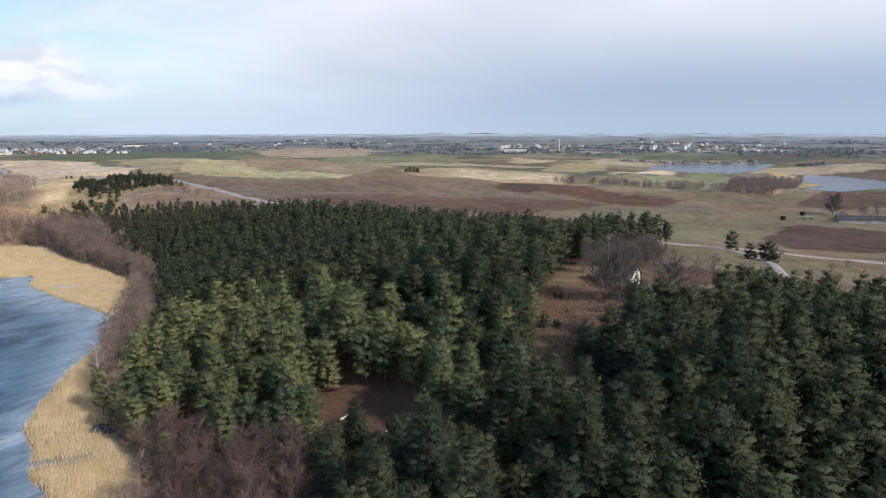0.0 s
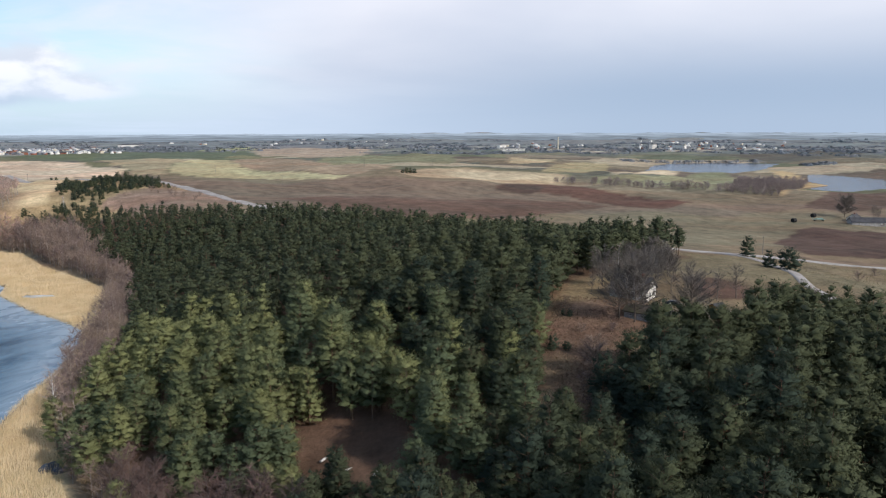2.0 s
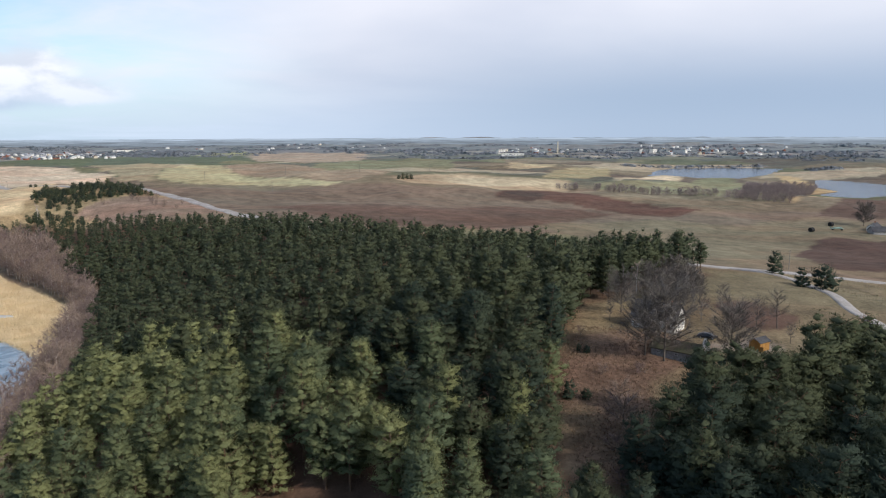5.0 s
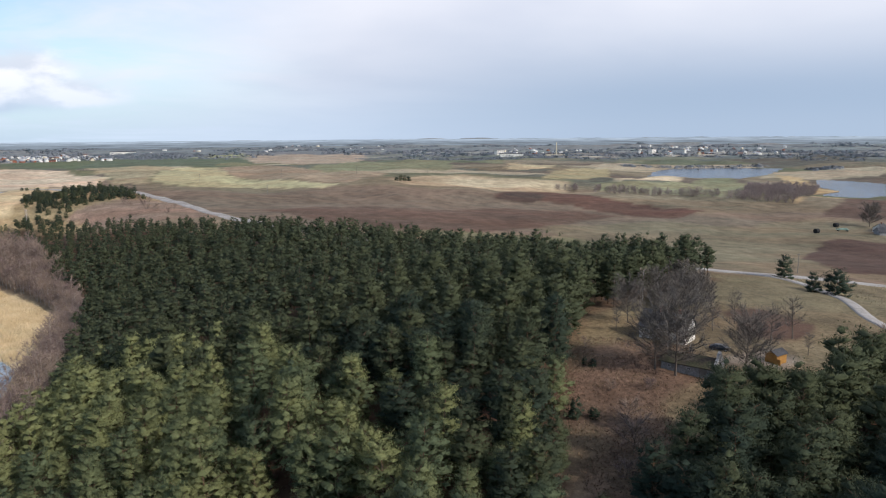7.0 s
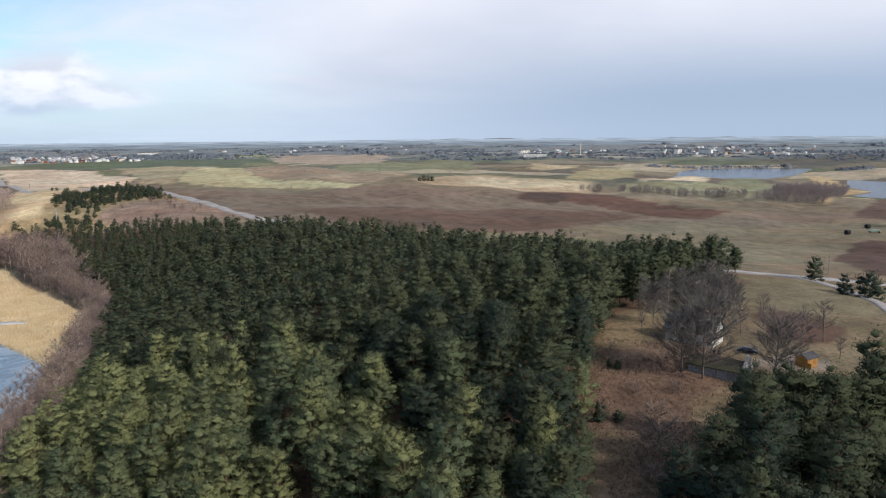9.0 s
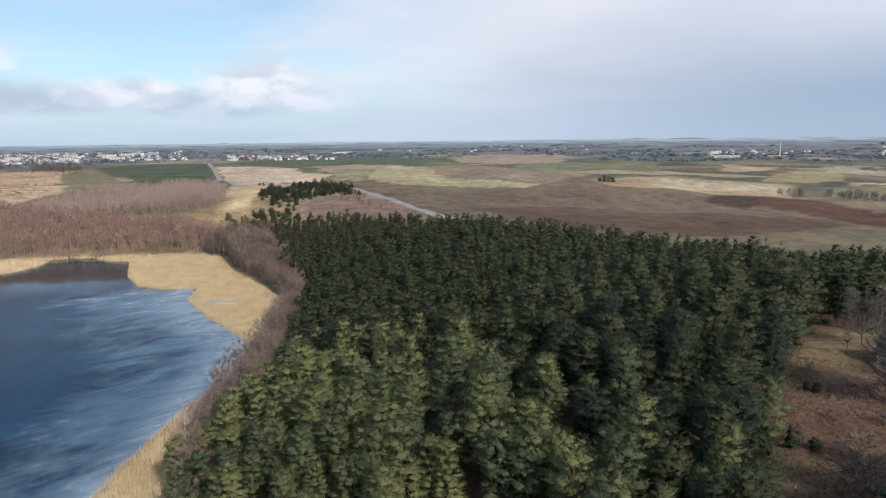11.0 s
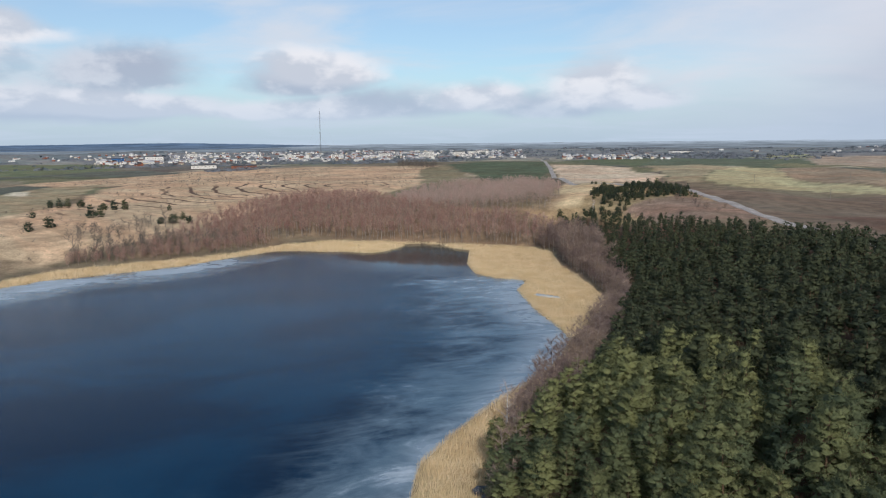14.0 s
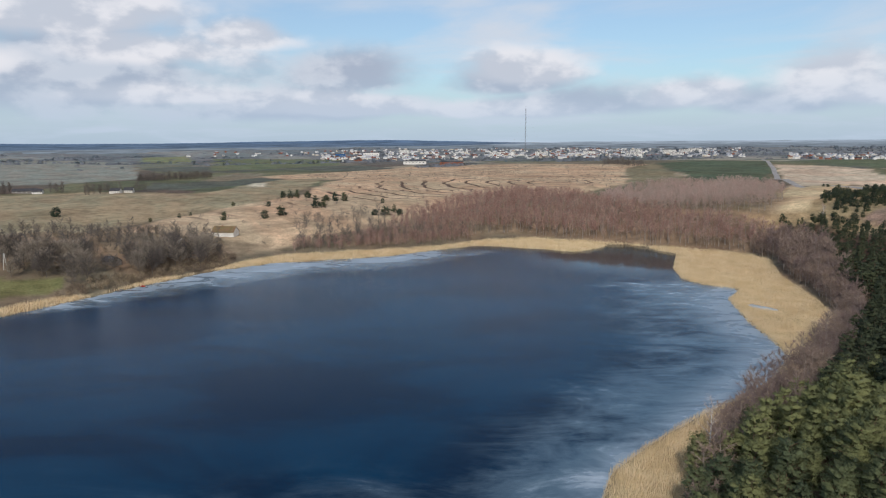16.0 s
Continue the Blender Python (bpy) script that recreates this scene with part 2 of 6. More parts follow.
def lake(n, place):
    cold, calm = n.attribute("ice", "Fac"), n.attribute("calm", "Fac")
    turned = n.add("ShaderNodeMapping", {"Vector": place, "Rotation": (0, 0, radians(-56))}).outputs[0]
    turned = n.add("ShaderNodeMapping", {"Vector": turned, "Scale": (0.4, 0.8, 1)}).outputs[0]
    broad, torn, fine = n.noise(turned, 0.03, 6.0, 0.55, 0.6), n.noise(turned, 0.085, 9.0, 0.64, 0.9), n.noise(turned, 0.4, 7.0, 0.65, 0.4)
    k = n.math("ADD", n.math("MULTIPLY", broad, 0.4), n.math("ADD", n.math("MULTIPLY", torn, 0.45), n.math("MULTIPLY", fine, 0.15)))
    # thin wet ice, and white wisps of snow blown over it
    sheet = n.math("MULTIPLY", n.span(n.math("ADD", k, n.math("MULTIPLY", cold, 0.18)), 0.47, 0.73), n.span(cold, 0.02, 0.7, 0.0, 0.9))
    wisp = n.span(n.math("ADD", k, n.math("MULTIPLY", cold, 0.1)), 0.585, 0.76, 0.0, 0.92)
    wisp = n.math("MULTIPLY", wisp, n.span(cold, 0.06, 0.55, 0.03, 1.0))
    rim = n.math("MULTIPLY", n.span(cold, 0.85, 1.15), n.span(torn, 0.35, 0.6, 0.1, 0.5))
    white = n.math("MAXIMUM", wisp, rim)
    colour = n.mix(n.span(broad, 0.35, 0.65), (0.0, 0.012, 0.036), (0.0, 0.030, 0.074))
    colour = n.mix(sheet, colour, (0.11, 0.17, 0.215))
    # sheltered bay: the wood's dark green reflection painted into the water colour
    colour = n.mix(calm, colour, (0.012, 0.03, 0.035))
    colour = n.mix(white, colour, (0.52, 0.60, 0.68))
    rough = n.math("MAXIMUM", n.span(white, 0.0, 0.6, 0.07, 0.6), n.math("MULTIPLY", sheet, 0.25))
    gloss = n.math("MAXIMUM", n.span(calm, 0.0, 1.0, 0.055, 0.4, False), n.math("MULTIPLY", sheet, 0.5))
    return {"colour": colour, "rough": rough, "gloss": gloss, "height": n.noise(place, 3.0, 2.0), "depth": n.span(calm, 0.0, 0.8, 0.055, 0.002, False)}


def needles(old, lighter):
    """Needles between two tones, from tree to tree and from brush to brush."""
    def build(n, place):
        tree, tuft, fine = n.noise(place, 0.09, 2.0), n.noise(place, 0.8, 3.0), n.noise(place, 4.0, 4.0, 0.65)
        each = n.add("ShaderNodeObjectInfo").outputs["Random"]
        tree = n.math("ADD", n.math("MULTIPLY", tree, 0.55), n.math("MULTIPLY_ADD", each, 0.42, 0.01))
        c = n.mix(n.span(tree, 0.32, 0.68), old, lighter)
        c = times(n, c, n.span(tuft, 0.3, 0.7, 0.85, 1.15, False))
        c = times(n, c, n.span(fine, 0.32, 0.68, 0.7, 1.3, False))
        return {"colour": c, "rough": 0.8, "gloss": 0.15, "through": 0.28}
    return build


def twigs(name, a, b, spread=0.3, own=0.0):
    """Twigs or stalks between two tones; own: how much of it goes from tree to tree."""
    def build(n, place):
        k = n.noise(place, 0.12, 3.0)
        if own:
            k = n.math("ADD", n.math("MULTIPLY", k, 1 - own), n.math("MULTIPLY", n.add("ShaderNodeObjectInfo").outputs["Random"], own))
        c = n.mix(n.span(k, 0.36, 0.66) if not own else n.span(k, 0.25, 0.75), a, b)
        each = n.add("ShaderNodeNewGeometry").outputs["Random Per Island"]
        return {"colour": times(n, c, n.span(each, 0, 1, 1 - spread, 1 + spread, False)), "rough": 0.9, "gloss": 0.15}
    return surface(name, build)


# two copies of the needles: cloud shade painted into one, sunlight into the other
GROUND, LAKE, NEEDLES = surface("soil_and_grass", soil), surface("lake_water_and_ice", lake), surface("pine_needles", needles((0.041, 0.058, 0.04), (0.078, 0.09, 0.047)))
SUNLIT_NEEDLES = surface("sunlit_pine_needles", needles((0.1, 0.125, 0.068), (0.205, 0.217, 0.094)))
BARK = worn("pine_bark", (0.17, 0.10, 0.06), (0.09, 0.065, 0.05), 0.8, 9.0)
GREY_BARK = worn("grey_bark", (0.15, 0.125, 0.105), (0.085, 0.07, 0.06), 0.8, 9.0)
ALDER_BARK = worn("alder_bark", (0.36, 0.30, 0.25), (0.24, 0.20, 0.17), 0.8, 9.0)
BIRCH_BARK = worn("birch_bark", (0.7, 0.68, 0.65), (0.3, 0.28, 0.26), 1.5, 9.0)
ALDER_TWIGS = twigs("alder_twigs", (0.18, 0.13, 0.122), (0.285, 0.215, 0.165))
DARK_TWIGS = twigs("dark_alder_twigs", (0.085, 0.06, 0.057), (0.15, 0.1, 0.086), 0.3, 0.7)
WOOD_TWIGS = twigs("alder_wood_twigs", (0.30, 0.172, 0.145), (0.38, 0.265, 0.212), 0.45)
BIRCH_TWIGS = twigs("birch_twigs", (0.44, 0.31, 0.27), (0.38, 0.31, 0.265))
WILLOW_TWIGS = twigs("willow_twigs", (0.28, 0.20, 0.11), (0.21, 0.15, 0.09))
GREY_TWIGS = twigs("grey_twigs", (0.125, 0.112, 0.102), (0.165, 0.142, 0.122))
COPSE_TWIGS = twigs("grey_copse_twigs", (0.24, 0.195, 0.185), (0.32, 0.26, 0.24))
ICE = worn("thin_ice", (0.50, 0.56, 0.62), (0.34, 0.42, 0.5), 0.25, 1.5, 0.12, 0.4, 0.0, 0.4, 0.02)
BRACKEN = twigs("dry_bracken", (0.165, 0.106, 0.076), (0.24, 0.17, 0.11), 0.4)
DRY_GRASS = twigs("dry_grass", (0.22, 0.185, 0.11), (0.29, 0.245, 0.155), 0.35)
BANK_TWIGS = twigs("bank_twigs", (0.125, 0.108, 0.098), (0.31, 0.265, 0.21), 0.35, 0.75)
BANK_SCRUB = twigs("bank_scrub", (0.15, 0.115, 0.088), (0.34, 0.27, 0.175), 0.4)
MAST_STEEL = worn("dull_steel", (0.16, 0.165, 0.18), (0.12, 0.12, 0.13), 0.3, 3.0, 0.1, 0.6, 0.4)
REED = twigs("dry_reed", (0.68, 0.55, 0.36), (0.58, 0.45, 0.27), 0.12)
GRAVEL = worn("gravel", (0.33, 0.31, 0.29), (0.25, 0.23, 0.21), 0.15, 2.0)
WHITE_WALL = worn("white_render", (0.72, 0.70, 0.65), (0.58, 0.56, 0.51), 0.3, 4.0, 0.12)
CREAM_WALL = worn("cream_render", (0.62, 0.55, 0.42), (0.5, 0.44, 0.34), 0.3, 4.0, 0.12)
BRICK = worn("red_brick", (0.28, 0.11, 0.07), (0.2, 0.08, 0.05), 0.4, 5.0)
GREY_ROOF = worn("grey_slate", (0.075, 0.075, 0.08), (0.045, 0.045, 0.05), 0.4, 5.0, 0.3, 0.9, 0.0, 0.15)
RED_ROOF = worn("red_tile", (0.2, 0.105, 0.08), (0.15, 0.085, 0.07), 0.4, 5.0)
OLD_ROOF = worn("mossy_tile", (0.19, 0.115, 0.065), (0.14, 0.115, 0.05), 0.35, 4.0)
ORANGE_WOOD = worn("varnished_planks", (0.40, 0.215, 0.06), (0.32, 0.16, 0.045), 0.7, 8.0, 0.2)
GREY_WOOD = worn("weathered_planks", (0.24, 0.22, 0.2), (0.15, 0.135, 0.12), 0.6, 7.0)
GLASS = worn("window_glass", (0.02, 0.025, 0.03), None, 1.0, 3.0, 0.1, 0.08, 0.0, 0.6, 0.0)
FRAME_PAINT = worn("white_paint", (0.75, 0.74, 0.72), None, 1.0, 5.0, 0.08)
CAR_PAINT = worn("dark_car_paint", (0.018, 0.026, 0.042), None, 0.5, 2.0, 0.1, 0.35, 0.0, 0.35, 0.0)
RUBBER = worn("rubber", (0.02, 0.02, 0.02), None, 2.0, 9.0, 0.2)
STEEL = worn("galvanised_steel", (0.45, 0.46, 0.47), (0.35, 0.36, 0.37), 0.5, 3.0, 0.1, 0.5, 0.6)
RED_STEEL = worn("red_painted_steel", (0.45, 0.07, 0.05), None, 0.3, 3.0, 0.1)
STONE = worn("grey_fieldstone", (0.33, 0.32, 0.31), (0.22, 0.21, 0.2), 0.5, 3.0)
MOSS_ROOF = worn("mossy_dark_roof", (0.055, 0.042, 0.032), (0.042, 0.044, 0.022), 0.4, 3.0, 0.5)
GREEN_PAINT = worn("pale_green_paint", (0.3, 0.4, 0.34), None, 0.5, 4.0, 0.15)
TARPAULIN = worn("slack_tarpaulin", (0.035, 0.045, 0.062), (0.065, 0.075, 0.095), 0.8, 5.0, 0.2, 0.5, 0.0, 0.4, 0.03)
BLUE_PAINT = worn("blue_sheet", (0.05, 0.17, 0.4), None, 0.1, 2.0, 0.15)
# twigs and needles of the distant woods, blue haze mixed into their colour
HAZY_FAR_TWIGS = twigs("copse_twigs", (0.15, 0.17, 0.2), (0.205, 0.22, 0.24), 0.12)
HAZY_FAR_NEEDLES = twigs("fir_needles", (0.10, 0.13, 0.155), (0.13, 0.155, 0.17), 0.12)
# town roofs, their colour paled by painted sun and haze
PALE_ROOF = worn("hazed_pale_roof", (0.42, 0.43, 0.45), (0.30, 0.31, 0.33), 0.05, 1.0)


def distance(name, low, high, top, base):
    """The far country, glowing: thin lines of woods and fields, paler towards the horizon by painted haze."""
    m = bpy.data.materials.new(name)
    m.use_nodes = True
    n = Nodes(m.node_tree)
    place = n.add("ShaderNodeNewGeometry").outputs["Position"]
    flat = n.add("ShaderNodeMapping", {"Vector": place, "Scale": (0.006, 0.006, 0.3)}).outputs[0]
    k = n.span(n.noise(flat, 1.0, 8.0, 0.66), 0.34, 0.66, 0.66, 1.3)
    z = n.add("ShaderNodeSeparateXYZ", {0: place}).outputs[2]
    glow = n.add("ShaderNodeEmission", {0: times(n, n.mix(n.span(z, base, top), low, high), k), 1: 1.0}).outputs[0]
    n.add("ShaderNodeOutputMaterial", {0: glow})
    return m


# self-lit colours with the blue of the air painted in
DISTANCE = distance("hazy_far_country", (0.225, 0.27, 0.31), (0.40, 0.48, 0.56), 57.0, 36.0)
HAZED_RIDGE = distance("hazed_ridge", (0.125, 0.18, 0.26), (0.12, 0.19, 0.30), 70.0, 50.0)

# ---- building blocks ----
rng = np.random.default_rng(7)


def mesh_of(name, verts, faces, mats, slots=None, normals=None):
    """A mesh from arrays: faces all with the same number of corners. normals: soft ones for cushions of leaves."""
    me = bpy.data.meshes.new(name)
    verts, faces = np.asarray(verts, np.float32), np.asarray(faces, np.int32)
    count, corners = faces.shape
    me.vertices.add(len(verts))
    me.vertices.foreach_set("co", verts.ravel())
    me.loops.add(count * corners)
    me.loops.foreach_set("vertex_index", faces.ravel())
    me.polygons.add(count)
    me.polygons.foreach_set("loop_start", np.arange(count, dtype=np.int32) * corners)
    for m in mats:
        me.materials.append(m)
    if slots is not None:
        me.polygons.foreach_set("material_index", np.asarray(slots, np.int32))
    me.update(calc_edges=True)
    if normals is not None:
        me.polygons.foreach_set("use_smooth", np.ones(count, bool))
        me.normals_split_custom_set_from_vertices(np.asarray(normals, np.float32))
    return me


def part(name, data, material, parent, label=""):
    """One mesh object under a thing or part, from a bmesh or a mesh."""
    if isinstance(data, bmesh.types.BMesh):
        me = bpy.data.meshes.new(name)
        data.to_mesh(me)
        data.free()
        me.materials.append(material)
        data = me
    ob = new(name, data)
    ob.parent = parent
    return tagged(ob, label)


def box(bm, x0, y0, z0, x1, y1, z1):
    m = Matrix.LocRotScale(((x0 + x1) / 2, (y0 + y1) / 2, (z0 + z1) / 2), None, (x1 - x0, y1 - y0, z1 - z0))
    bmesh.ops.create_cube(bm, size=1, matrix=m)
    return bm


def block(x0, y0, z0, x1, y1, z1, bevel=0.0):
    bm = box(bmesh.new(), x0, y0, z0, x1, y1, z1)
    if bevel:
        bmesh.ops.bevel(bm, geom=bm.edges[:], offset=bevel, segments=2, affect="EDGES")
    return bm


def rod(bm, a, b, r0, r1, sides=6):
    a, b = Vector(a), Vector(b)
    m = Matrix.Translation((a + b) / 2) @ (b - a).to_track_quat("Z", "Y").to_matrix().to_4x4()
    bmesh.ops.create_cone(bm, cap_ends=True, segments=sides, radius1=r0, radius2=r1, depth=(b - a).length, matrix=m)
    return bm


def height(x, y):
    return float(land(np.array([x]), np.array([y]))[0])


def scatter(poly, step, jitter=0.42):
    """Loosely spaced places inside an outline."""
    poly = np.asarray(poly, float)
    (x0, y0), (x1, y1) = poly.min(0), poly.max(0)
    gx, gy = np.meshgrid(np.arange(x0, x1, step), np.arange(y0, y1, step))
    gx = gx + (np.arange(gx.shape[0]) % 2)[:, None] * step / 2
    x = gx.ravel() + rng.uniform(-jitter, jitter, gx.size) * step
    y = gy.ravel() + rng.uniform(-jitter, jitter, gx.size) * step
    keep = inside(poly, x, y)
    return np.stack([x[keep], y[keep]], 1)


def clear_of(places, poly, gap=0.0):
    return places[signed(np.asarray(poly, float), places[:, 0], places[:, 1]) > gap]


# ---- the ground, one sheet to the horizon ----
PINE_WOOD = np.array([(-20, 84), (-22, 108), (-56, 126), (-68, 132), (-84, 168), (-96, 200), (-108, 240), (-122, 282), (-136, 318), (-172, 372), (-205, 418),
                      (-230, 452), (-264, 474), (-280, 490), (-262, 499), (-217, 472), (-186, 460), (-150, 438), (-95, 404), (-55, 401), (-12, 377), (20, 357), (52, 337), (88, 322), (103, 304),
                      (84, 285), (68, 270), (58, 259), (50, 249), (42, 243), (36, 228), (31, 209), (27, 190), (24, 172), (22, 157), (26, 151), (33, 156),
                      (44, 163), (58, 171), (72, 181), (88, 189), (104, 186), (130, 196), (150, 160), (160, 84)], float)
BELT = [(-50, 110), (-56, 128), (-78, 166), (-91, 200), (-103, 240), (-117, 282), (-131, 318), (-167, 372), (-212, 430), (-258, 474), (-280, 452), (-252, 442), (-218, 402), (-182, 371), (-160, 348), (-145, 321), (-137, 294), (-129, 275), (-118.5, 240), (-110, 207), (-96, 187), (-77, 157), (-54, 134), (-64, 108)]
HEAD_WOOD = [(-446, 250), (-440, 300), (-441, 345), (-430, 385), (-390, 402), (-366, 417), (-352, 425), (-334, 430), (-320, 437), (-291, 450), (-262, 452), (-262, 470), (-290, 480), (-350, 475), (-400, 472), (-440, 474), (-490, 482), (-535, 450), (-530, 400), (-500, 345), (-470, 290)]
BACK_WOOD = [(-300, 508), (-345, 493), (-385, 481), (-432, 475), (-470, 502), (-500, 560), (-505, 640), (-440, 660), (-370, 610), (-315, 545)]
BANK = [(-418, 112), (-432, 150), (-450, 178), (-470, 188), (-500, 160), (-560, 110), (-600, 60), (-600, -10), (-440, -10), (-425, 30), (-450, 60), (-440, 92)]
LEAFLESS = [BELT, HEAD_WOOD, BACK_WOOD, BANK]
ALDER_PATCH = np.array([(-70, 162), (-60, 156), (-50, 141), (-36, 137), (-23, 129), (-20, 92), (-42, 92), (-57, 127)], float)
GLADE = np.array([(-35, 160), (-29, 165), (-18, 162), (-5, 151), (-3, 141), (-12, 137), (-25, 142)], float)
ROAD = [(-1250, 1860), (-1050, 1590), (-866, 1329), (-720, 1128), (-582, 934), (-423, 716), (-330, 655), (-249, 612), (-212, 582), (-168, 530),
        (-124, 468), (-60, 420), (20, 372), (75, 345), (113, 329), (150, 320), (210, 314), (320, 330), (520, 300)]
TRACK = [(118, 328), (134, 308), (135, 285), (128, 262), (122, 240), (118, 220), (112, 205)]


def along(points, step):
    """Even steps along a rounded line, with the sideways direction."""
    p = np.array(points, float)
    for _ in range(3):
        p = np.concatenate([p[:1], np.stack([p[:-1] * 0.75 + p[1:] * 0.25, p[:-1] * 0.25 + p[1:] * 0.75], 1).reshape(-1, 2), p[-1:]])
    run = np.concatenate([[0], np.cumsum(np.hypot(*np.diff(p, axis=0).T))])
    at = np.linspace(0, run[-1], max(2, int(run[-1] / step)))
    q = np.stack([np.interp(at, run, p[:, 0]), np.interp(at, run, p[:, 1])], 1)
    d = np.gradient(q, axis=0)
    d /= np.hypot(d[:, 0], d[:, 1])[:, None]
    return q, np.stack([d[:, 1], -d[:, 0]], 1)


# fields: colour of the soil or crop, some with sun painted in, how tufted it is, softness of the border, outline
HEATH = [(-470, 60), (-470, 300), (-560, 480), (-560, 640), (-640, 700), (-851, 920), (-1000, 1150), (-1300, 1100), (-1500, 960), (-1275, 420), (-1000, 480), (-724, 290), (-683, 196), (-560, 90)]
BRACKEN_SLOPE = [(24, 150), (26, 190), (36, 224), (58, 214), (62, 196), (46, 184), (40, 160)]
FIELDS = []
# over the wood: ploughland with a red hill, stubble and young corn, and painted patches of sun
FIELDS += [
    ((0.155, 0.12, 0.09), 0.15, 10, [(-300, 650), (-215, 612), (-105, 715), (40, 690), (120, 690), (210, 600), (330, 640), (420, 520), (330, 330), (110, 332), (-120, 470)]),
    ((0.172, 0.14, 0.094), 0.5, 14, [(-60, 425), (120, 335), (330, 335), (430, 520), (300, 600), (150, 480), (20, 450)]),
    ((0.165, 0.14, 0.094), 0.4, 10, [(65, 489), (130, 553), (235, 538), (300, 560), (290, 480), (204, 448), (122, 350), (94, 389)]),
    ((0.118, 0.077, 0.058), 0.2, 8, [(7, 569), (60, 615), (108, 616), (130, 583), (65, 489), (5, 445), (-62, 465), (-120, 520), (-60, 570)]),
    ((0.15, 0.142, 0.083), 0.4, 9, [(-17, 452), (34, 452), (80, 449), (86, 429), (62, 388), (23, 401)]),
    ((0.105, 0.06, 0.046), 0.15, 4, [(48, 655), (74, 756), (117, 784), (154, 691), (214, 616), (182, 579), (152, 585), (108, 645), (90, 660)]),
    ((0.075, 0.052, 0.042), 0.1, 5, [(48, 655), (82, 751), (100, 690), (84, 654)]),
]
FIELDS += [
    ((0.30, 0.25, 0.16), 0.3, 9, [(-406, 934), (-693, 1442), (-457, 1291), (-327, 859), (-298, 794), (-345, 796)]),
    # yellow-green strip, brightened by sunshine put into its colour
    ((0.37, 0.335, 0.2), 0.2, 8, [(-327, 859), (-417, 1157), (-400, 1339), (-224, 839), (-169, 800), (-92, 736), (-104, 703), (-147, 725), (-210, 760), (-292, 795)]),
    ((0.26, 0.2, 0.14), 0.2, 9, [(-400, 1339), (-281, 1206), (-194, 1099), (-56, 881), (-86, 745), (-170, 806), (-221, 840)]),
    ((0.105, 0.125, 0.085), 0.12, 8, [(-1155, 1957), (-1161, 2399), (-633, 2325), (-475, 1899), (-457, 1291), (-697, 1440), (-672, 1162), (-760, 1320)]),
    ((0.52, 0.41, 0.28), 0.2, 9, [(-672, 1162), (-542, 1098), (-406, 934), (-352, 792), (-439, 760), (-520, 860)]),
    ((0.175, 0.175, 0.108), 0.2, 9, [(-192, 1112), (-173, 1744), (-37, 2082), (33, 1759), (19, 1023), (-86, 1024), (-147, 971)]),
    ((0.32, 0.26, 0.2), 0.2, 12, [(-692, 2575), (-267, 2659), (-188, 1756), (-269, 1498), (-483, 1900)]),
    ((0.28, 0.28, 0.15), 0.2, 12, [(-867, 2506), (-749, 2745), (-615, 2402), (-767, 2330)]),
]
FIELDS += [
    # two soft-edged pale patches that paint sun falling through the clouds
    ((0.37, 0.29, 0.19), 0.3, 24, [(-40, 830), (31, 900), (70, 850), (150, 850), (135, 790), (42, 715), (-30, 740)]),
    ((0.46, 0.37, 0.25), 0.2, 16, [(3, 825), (31, 875), (59, 835), (120, 826), (100, 800), (30, 755)]),
    ((0.40, 0.32, 0.2), 0.2, 10, [(177, 1760), (278, 1597), (137, 1107), (111, 1213)]),
    ((0.30, 0.255, 0.15), 0.3, 9, [(249, 1370), (330, 1400), (221, 941), (140, 866), (119, 863)]),
    ((0.21, 0.205, 0.125), 0.25, 9, [(180, 856), (262, 878), (440, 1130), (389, 937), (270, 720), (230, 757), (169, 780)]),
    # pale ground by the far water, sunlight painted in
    ((0.47, 0.38, 0.265), 0.2, 6, [(216, 936), (390, 1160), (300, 930), (210, 868)]),
    ((0.40, 0.30, 0.17), 0.4, 6, [(585, 1262), (568, 1138), (492, 955), (499, 912), (430, 860), (430, 907), (500, 1060)]),
    ((0.40, 0.30, 0.17), 0.4, 5, [(336, 714), (394, 731), (450, 800), (420, 800), (326, 690)]),
    ((0.083, 0.055, 0.045), 0.15, 3, [(187, 410), (248, 490), (310, 470), (275, 372), (202, 352), (180, 351)]),
    ((0.098, 0.068, 0.054), 0.2, 6, [(292, 591), (404, 738), (536, 831), (700, 760), (620, 640), (398, 629), (354, 604)]),
    ((0.1, 0.095, 0.08), 0.2, 14, [(723, 1893), (1094, 2119), (1191, 2001), (962, 1659), (697, 1481)]),
]
